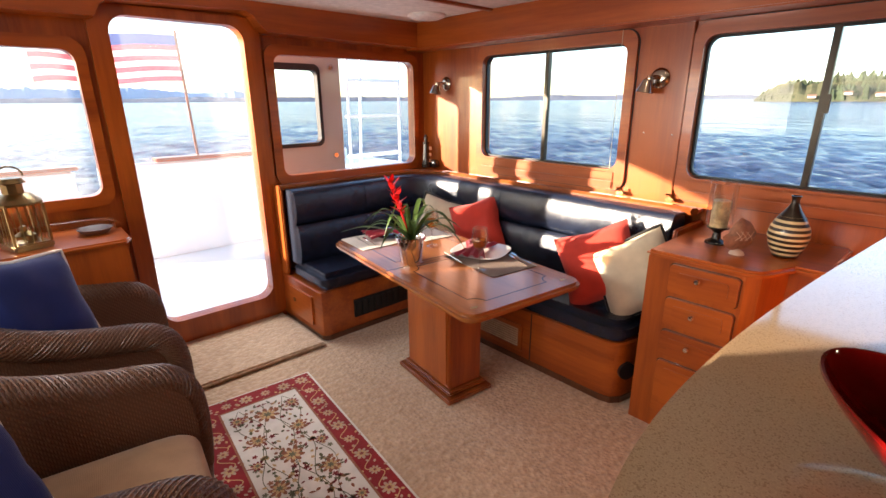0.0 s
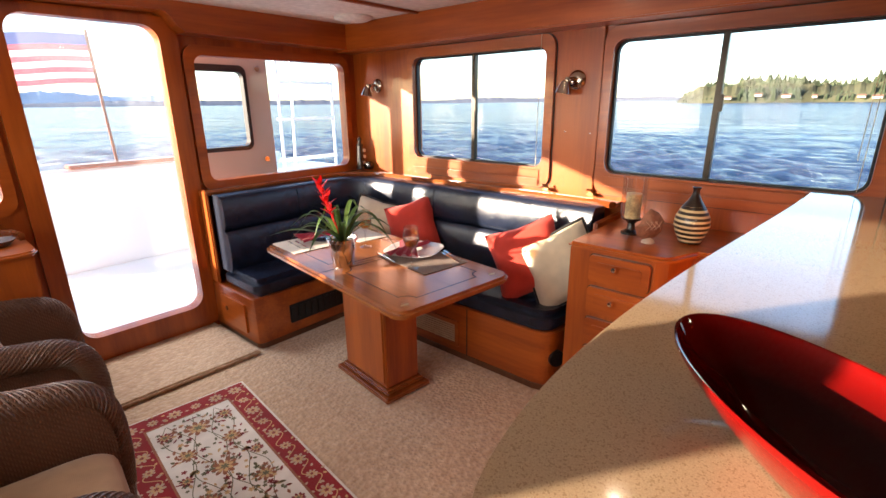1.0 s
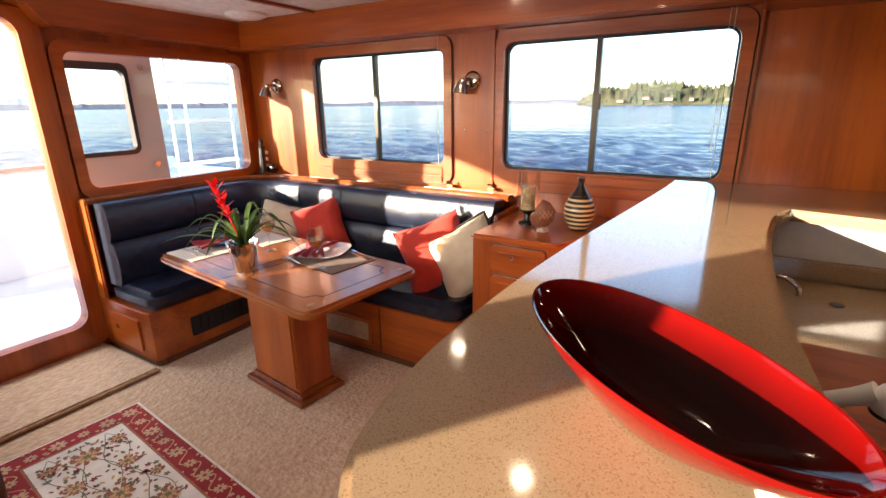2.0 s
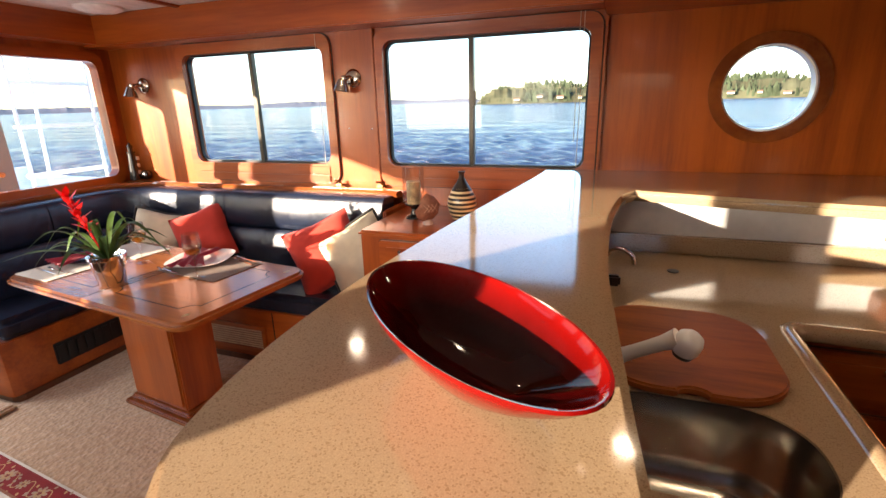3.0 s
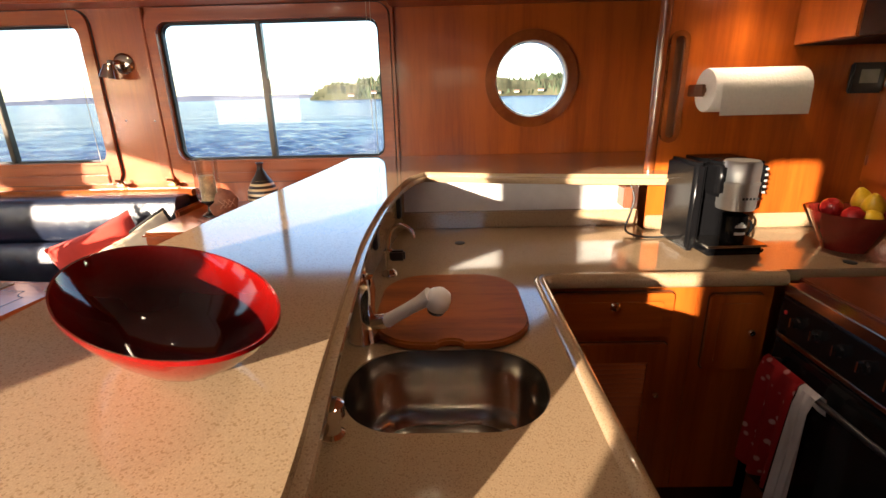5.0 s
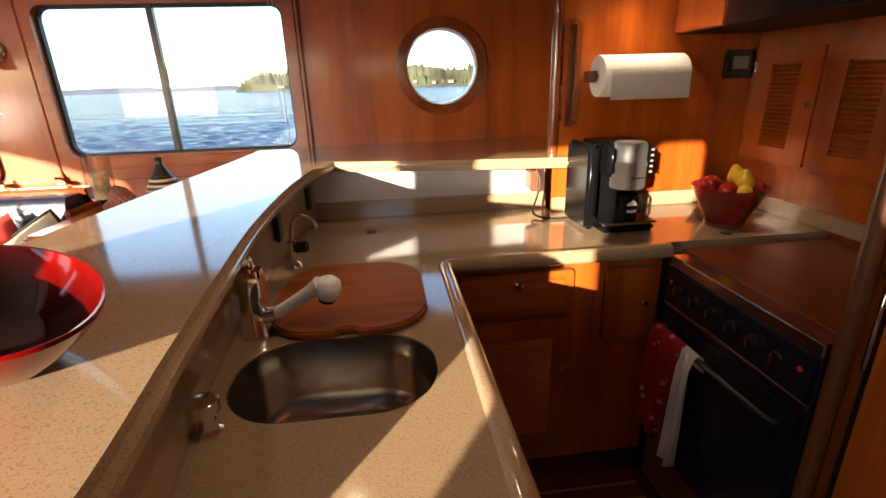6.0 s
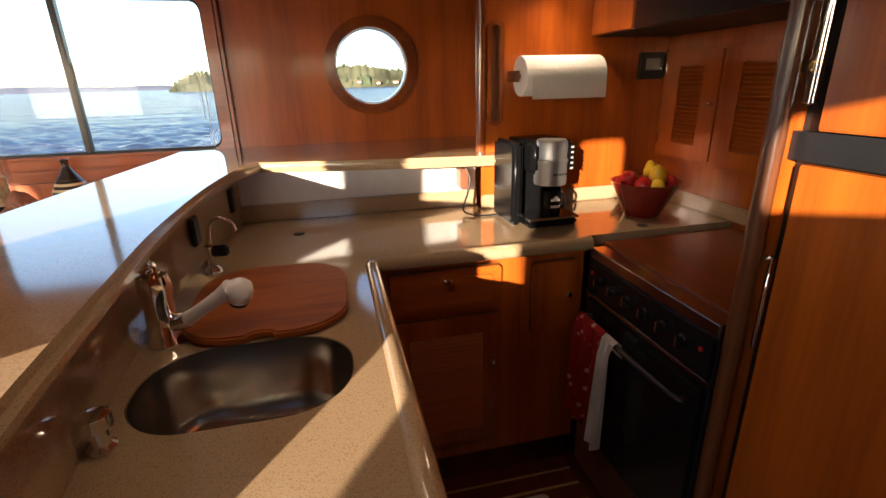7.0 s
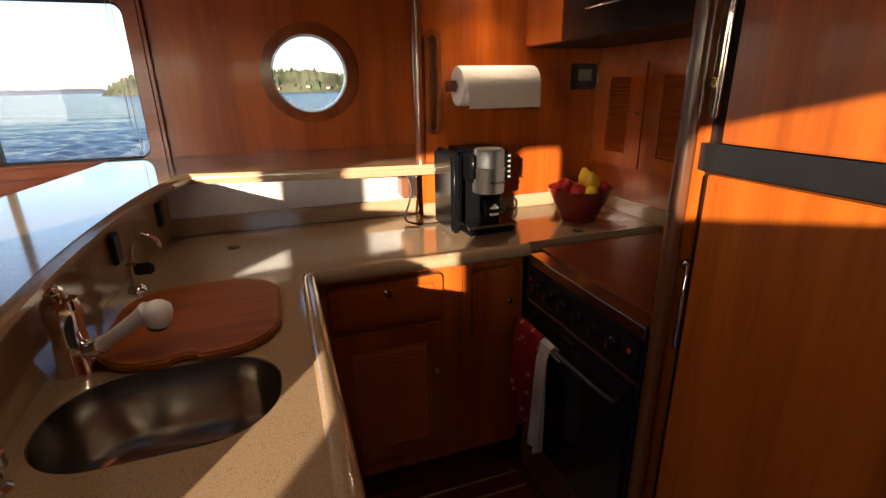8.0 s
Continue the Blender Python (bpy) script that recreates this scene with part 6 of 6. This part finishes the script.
def hung_towel(x0, x1, z0, z1, mat, label, ph, out):
    b = bmesh.new()
    n, mrows = 20, 16
    g = []
    prof = [(SY + 0.050, z0 + (z1 - z0) * 0.84)] + [(SY + 0.052, z1 - 0.06), (SY + 0.060, z1 - 0.012), (SY + 0.075, z1), (SY + 0.090, z1 - 0.012)] + [(SY + 0.094 + out, z1 - 0.02 - (z1 - z0 - 0.02) * k / 10) for k in range(1, 11)]
    for i, (y, z) in enumerate(prof):
        f = max(0.0, (z1 - z) / (z1 - z0))
        row = []
        for k in range(n + 1):
            t = k / n
            fold = 0.016 * math.sin(t * 14 + ph) * f ** 0.5 + 0.006 * math.sin(t * 31 + ph * 2) * f
            xx = x0 + (x1 - x0) * (t * (1 - 0.10 * f) + 0.05 * f)
            row.append(b.verts.new((xx, y + (fold + 0.012 * f if i > 4 else 0), z + 0.010 * f * math.sin(t * 6 + ph))))
        g.append(row)
    for a, c in zip(g, g[1:]):
        for k in range(n):
            b.faces.new((a[k], a[k + 1], c[k + 1], c[k]))
    bmesh.ops.solidify(b, geom=b.faces[:], thickness=0.0025)
    o = part("dish_towel", b, mat, None, "", True)
    return tagged(o, label, "towel", "towels on the oven handle")


def patterned_red():
    m, n, l, b = material("red patterned towel cloth", 0.9, spec=0.2)
    mp = coords(n, l, (1, 1, 1))
    v = n.new("ShaderNodeTexVoronoi"); v.inputs["Scale"].default_value = 26.0; l.new(mp.outputs[0], v.inputs["Vector"])
    r = mixed(n, l, v.outputs["Distance"], (0.62, 0.30, 0.28), (0.36, 0.018, 0.022))
    r.color_ramp.elements[0].position, r.color_ramp.elements[1].position = 0.18, 0.30
    l.new(r.outputs[0], b.inputs["Base Color"])
    return m


hung_towel(1.555, 1.715, 0.215, 0.612, patterned_red(), "red patterned dish towel hanging from the oven handle", 0.4, 0.0)
hung_towel(1.488, 1.553, 0.185, 0.610, white_cloth, "white dish towel hanging from the oven handle", 2.1, 0.004)

# downlights in the galley ceiling
glow = bpy.data.materials.new("lit halogen lens")
glow.use_nodes = True
gb = glow.node_tree.nodes["Principled BSDF"]
gb.inputs["Emission Color"].default_value, gb.inputs["Emission Strength"].default_value = (1.0, 0.80, 0.55, 1), 30.0
DOWNLIGHTS = ((2.18, -1.36, 1.84, 2.6), (1.77, -0.17, 1.84, 0.6), (1.0, -0.45, 1.84, 1.1), (2.46, 1.22, 2.06, 0.6), (1.72, 0.55, 2.06, 0.6))
for x, y, zc, watts in DOWNLIGHTS:
    dl = thing("downlight", "small chrome halogen downlight in the ceiling, lit", "downlight", (x, y, zc - 0.0005), 0, "halogen downlights")
    part("ring", plate(circle(0, 0, 0.042, 28), [circle(0, 0, 0.026, 28)], 0, -0.010, lambda u, v, d: (u, v, d), bev=0.003), chrome, dl, "", True)
    part("lens", lathe([(0.001, -0.004), (0.025, -0.004), (0.025, -0.001), (0.001, -0.001)], (0, 0, 0), 20), glow, dl)
    lp = new("downlight_lamp", bpy.data.lights.new("downlight_lamp", "SPOT"))
    lp.data.energy, lp.data.color, lp.data.spot_size, lp.data.spot_blend, lp.data.shadow_soft_size = watts, (1.0, 0.78, 0.52), radians(110), 0.9, 0.02
    lp.matrix_world = look((x, y, zc - 0.014), (x, y, 0))

# flag on its staff behind the cockpit
fl = thing("flag", "large red, white and blue flag on a stern staff", "flag")
part("staff", tube([(1.835, 5.66, 0.97), (1.80, 5.66, 2.16)], 0.014, 10), teak_rail, fl, "varnished staff", True)
def thin_cloth(name, col):
    m = cloth(name, col)
    n, l = m.node_tree.nodes, m.node_tree.links
    tl_, mx = n.new("ShaderNodeBsdfTranslucent"), n.new("ShaderNodeMixShader")
    tl_.inputs[0].default_value = (*col, 1)
    mx.inputs[0].default_value = 0.6
    l.new(n["Principled BSDF"].outputs[0], mx.inputs[1]); l.new(tl_.outputs[0], mx.inputs[2])
    l.new(mx.outputs[0], n["Material Output"].inputs[0])
    return m


fl_red, fl_white, fl_blue = thin_cloth("red flag cloth", (0.75, 0.16, 0.20)), thin_cloth("white flag cloth", (0.85, 0.84, 0.84)), thin_cloth("blue flag cloth", (0.12, 0.16, 0.38))
FH, FW = 0.42, 1.15


def flag_point(u, v):
    return (1.80 - FW * u, 5.66 + 0.06 * math.sin(u * 9) * u, 2.12 - FH * v - 0.05 * u + 0.035 * math.sin(u * 8 + v) * u)


for k in range(5):
    for q in range(2):
        i = 2 * k + q
        if i > 8:
            break
        u0 = 0.0 if i > 1 else 0.62
        b = bmesh.new()
        gr = [[b.verts.new(flag_point(u0 + (1 - u0) * s / 16, (i + w) / 9)) for w in (0, 1)] for s in range(17)]
        for a, c in zip(gr, gr[1:]):
            b.faces.new((a[0], a[1], c[1], c[0]))
        bmesh.ops.solidify(b, geom=b.faces[:], thickness=0.002)
        part("stripe", b, fl_red if i % 2 == 0 else fl_white, fl, "", True)
b = bmesh.new()
gr = [[b.verts.new(flag_point(0.62 * s / 8, 2 / 9 * w)) for w in (0, 1)] for s in range(9)]
for a, c in zip(gr, gr[1:]):
    b.faces.new((a[0], a[1], c[1], c[0]))
bmesh.ops.solidify(b, geom=b.faces[:], thickness=0.002)
part("canton", b, fl_blue, fl, "", True)

# ---- outside ----
def water():
    m, n, l, b = material("open water", 0.16, spec=0.5)
    b.inputs["Base Color"].default_value = (0.010, 0.036, 0.110, 1)
    b.inputs["IOR"].default_value = 1.33
    mp = coords(n, l, (1.0, 0.36, 1))
    a = n.new("ShaderNodeTexNoise"); a.inputs["Scale"].default_value = 8.5; a.inputs["Detail"].default_value = 6.0; a.inputs["Roughness"].default_value = 0.62
    l.new(mp.outputs[0], a.inputs["Vector"])
    c = n.new("ShaderNodeTexNoise"); c.inputs["Scale"].default_value = 0.9; c.inputs["Detail"].default_value = 5.0
    l.new(mp.outputs[0], c.inputs["Vector"])
    s = n.new("ShaderNodeMath"); s.operation = "MULTIPLY_ADD"; s.inputs[1].default_value = 3.6
    l.new(c.outputs[0], s.inputs[0]); l.new(a.outputs[0], s.inputs[2])
    d = n.new("ShaderNodeTexNoise"); d.inputs["Scale"].default_value = 0.16; d.inputs["Detail"].default_value = 5.0
    l.new(mp.outputs[0], d.inputs["Vector"])
    w = n.new("ShaderNodeMath"); w.operation = "MULTIPLY_ADD"; w.inputs[1].default_value = 24.0
    l.new(d.outputs[0], w.inputs[0]); l.new(s.outputs[0], w.inputs[2])
    bump(n, l, b, w.outputs[0], 1.0, 0.42)
    return m


def open_sea():
    """One sheet of water out to the horizon, its rings wider with distance, raised into short crossing waves."""
    radii = np.concatenate(([0.01, 1.0, 2.0], 3.0 * 1.0125 ** np.arange(595)))
    ang = np.radians(np.arange(-100, 261.01, 0.5))
    rr_, aa = np.meshgrid(radii, ang, indexing="ij")
    x, y = rr_ * np.cos(aa), rr_ * np.sin(aa)
    z = np.full(x.shape, -1.75)
    gen = np.random.default_rng(3)
    for k in range(34):
        wl = 0.45 * 1.055 ** k
        a = radians(35) + gen.normal() * 0.55
        ph = gen.uniform(0, 6.28)
        amp = 0.034 * wl ** 0.20 * gen.uniform(0.5, 1.0)
        fade = np.clip(1.6 - rr_ * 0.0125 * 3.0 / wl, 0, 1)
        s = np.sin((x * np.cos(a) + y * np.sin(a)) * 6.283 / wl + ph + 0.6 * np.sin(x * 0.13 + y * 0.21 + k))
        z += amp * fade * (s + 0.35 * s * np.abs(s)) * 0.6
    nr, na = x.shape
    verts = np.stack([x, y, z], -1).reshape(-1, 3)
    i = np.arange(nr * na).reshape(nr, na)
    quads = np.stack([i[:-1, :-1], i[1:, :-1], i[1:, 1:], i[:-1, 1:]], -1).reshape(-1, 4)
    me = bpy.data.meshes.new("water")
    me.vertices.add(len(verts)); me.vertices.foreach_set("co", verts.astype(np.float32).ravel())
    me.loops.add(quads.size); me.loops.foreach_set("vertex_index", quads.astype(np.int32).ravel())
    me.polygons.add(len(quads)); me.polygons.foreach_set("loop_start", np.arange(0, quads.size, 4, dtype=np.int32))
    me.update(calc_edges=True)
    me.polygons.foreach_set("use_smooth", np.ones(len(quads), dtype=bool))
    me.materials.append(water())
    return new("water", me)


tagged(open_sea(), "choppy blue sea", "water", kind="structure")


def ridge(name, mat, dist, a0, a1, h, seed, label, step=0.25, tail=4.0):
    """A strip of far land with an uneven skyline between two bearings."""
    b = bmesh.new()
    n = int((a1 - a0) / step)
    rows = []
    for i in range(n + 1):
        a = a0 + (a1 - a0) * i / n
        fade = min(1.0, (a - a0) / tail, (a1 - a) / tail)
        hh = h * fade * (0.72 + 0.5 * noise.noise(Vector((a * 0.13, seed, 0))) + 0.16 * noise.noise(Vector((a * 1.7, seed, 2)))) + 0.4
        c, s = math.cos(radians(a)), math.sin(radians(a))
        rows.append([b.verts.new((c * r, s * r, z)) for r, z in ((dist, -2.0), (dist * 1.01, hh * 0.35), (dist * 1.04, hh), (dist * 1.12, hh * 0.8))])
    for p, q in zip(rows, rows[1:]):
        for k in range(3):
            b.faces.new((p[k], q[k], q[k + 1], p[k + 1]))
    return tagged(part(name, b, mat), label, "land", kind="structure")


# distance haze is put into the hill colours, paler for the farther ridge
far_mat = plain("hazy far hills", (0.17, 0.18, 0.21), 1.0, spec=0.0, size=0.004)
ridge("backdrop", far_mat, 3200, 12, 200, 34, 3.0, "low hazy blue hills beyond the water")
ridge("backdrop", plain("haze-tinted far hills", (0.34, 0.42, 0.52), 1.0, spec=0.0, size=0.004), 4100, 66, 200, 120, 6.0, "taller pale hills beyond the stern")
land_mat = plain("wooded shore", (0.085, 0.085, 0.050), 1.0, spec=0.0, size=0.03, vary=0.5)
ridge("backdrop", land_mat, 620, -75, 15.5, 23, 8.0, "green and brown wooded shore across the water", 0.2, 2.0)
leaf_mat = plain("far evergreen trees", (0.055, 0.070, 0.040), 1.0, spec=0.0, size=0.05, vary=0.5)
rng = random.Random(5)
tv, tf = [], []
for k in range(4200):
    a = rng.uniform(-40, 15.0)
    d = rng.uniform(622, 690)
    f = min(1, (16 - a) / 3)
    h = rng.uniform(4.0, 12) * (0.6 + 0.4 * f) * (1.25 if noise.noise(Vector((a * 0.2, 1, 1))) > 0 else 0.7)
    z0 = (d - 620) / 70 * 18 * f - 1.0
    c, s = math.cos(radians(a)) * d, math.sin(radians(a)) * d
    w = h * rng.uniform(0.22, 0.42)
    for j in range(2):
        n0 = len(tv)
        zb, r = z0 + h * 0.36 * j, w * (1 - 0.35 * j)
        tv += [(c + r * math.cos(q * 1.2566) * rng.uniform(0.7, 1.2), s + r * math.sin(q * 1.2566) * rng.uniform(0.7, 1.2), zb) for q in range(5)] + [(c + rng.uniform(-0.6, 0.6), s, zb + h * 0.62)]
        tf += [(n0 + q, n0 + (q + 1) % 5, n0 + 5) for q in range(5)]
tm = bpy.data.meshes.new("far_woods")
tm.from_pydata(tv, [], tf)
tm.materials.append(leaf_mat)
tagged(new("far_woods", tm), "distant evergreen trees along the shore", "trees", kind="stuff")
house_wall = plain("pale house walls", (0.50, 0.44, 0.36), 0.8)
house_roof = plain("brown house roofs", (0.20, 0.11, 0.07), 0.9)
for k in range(16):
    a = -24 + k * 2.3 + rng.uniform(-0.7, 0.7)
    d = 619 + rng.uniform(0, 3)
    hs = thing("house", "small pale house far off on the shore", "house", (math.cos(radians(a)) * d, math.sin(radians(a)) * d, 1.0 + rng.uniform(0, 5)), a, "houses on the shore")
    w, h = rng.uniform(2.0, 4.0), rng.uniform(1.4, 2.2)
    part("wall", box(-3, 3, -w, w, 0, h), house_wall, hs)
    rf = bmesh.new()
    v = [rf.verts.new(q) for q in ((-3.5, -w - 0.4, h), (-3.5, w + 0.4, h), (3.5, w + 0.4, h), (3.5, -w - 0.4, h), (0, -w - 0.4, h + 1.8), (0, w + 0.4, h + 1.8))]
    for q in ((0, 1, 5, 4), (2, 3, 4, 5), (0, 4, 3), (1, 2, 5), (0, 3, 2, 1)):
        rf.faces.new([v[i] for i in q])
    part("roof", rf, house_roof, hs)

# aft deck
deck = tagged(part("aft_deck", box(-1.1, 3.6, YA + 0.07, 5.7, -0.12, -0.04), white_paint), "white aft cockpit deck", "deck", kind="structure")
tr = thing("transom", "white bulwark with a teak cap rail round the cockpit", "bulwark", kind="structure")
part("bulwark", box(0.95, 3.6, 5.60, 5.70, -0.04, 0.935, 0.02), white_paint, tr)
part("cap_rail", box(1.42, 2.75, 5.56, 5.74, 0.936, 0.975, 0.012), teak_x, tr, "teak cap rail")
part("bulwark", box(-1.1, 0.72, 5.00, 5.10, -0.04, 0.985, 0.02), white_paint, tr)
# added out of view to keep the door's sun stripe off the bench
part("sun_blocker", box(-1.16, -1.10, 4.66, 5.10, -0.04, 2.2, 0.01), white_paint, tr, "unseen white panel added to block sun through the door")
part("cap_rail", box(-1.1, 0.76, 4.97, 5.14, 0.986, 1.015, 0.012), teak_x, tr, "teak cap rail")
# white gelcoat with the door's shade put into a darker colour
shaded_gel = plain("gelcoat darkened as shade", (0.42, 0.40, 0.36), 0.4, vary=0.06, size=4.0)
wing = thing("wing_door", "white cockpit door standing open with a dark-framed window", "door", kind="structure")
put = on_y(3.74)
hole = rounded(1.80, 2.255, 1.165, 1.765, 0.05)
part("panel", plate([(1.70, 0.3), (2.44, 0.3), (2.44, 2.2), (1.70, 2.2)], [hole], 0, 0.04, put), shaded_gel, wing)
part("gasket", plate(rounded(1.795, 2.262, 1.16, 1.772, 0.055), [rounded(1.82, 2.235, 1.19, 1.725, 0.04)], -0.012, 0.045, put), gasket, wing)
for z in (1.753, 1.079):
    part("hinge", tube([(2.35, 3.74, z), (2.35, 3.715, z)], 0.020, 16), chrome, wing, "", True)
ladder = thing("ladder", "white metal ladder up to the upper deck", "ladder")
for x0, x1, y in ((2.90, 2.92, 4.40), (3.20, 3.32, 4.75), (3.52, 3.535, 4.40)):
    part("stringer", tube([(x0, y, -0.04), (x1, y, 2.25)], 0.014, 12), white_paint, ladder, "", True)
for z in (0.97, 1.36, 1.70):
    part("tread", box(2.90, 3.54, 4.38, 4.46, z - 0.018, z + 0.012, 0.005), white_paint, ladder)
tagged(part("side_deck", box(2.6, 3.9, 3.5, 5.7, 0.70, 0.80, 0.02), white_paint), "white side deck coaming", "deck", kind="structure")
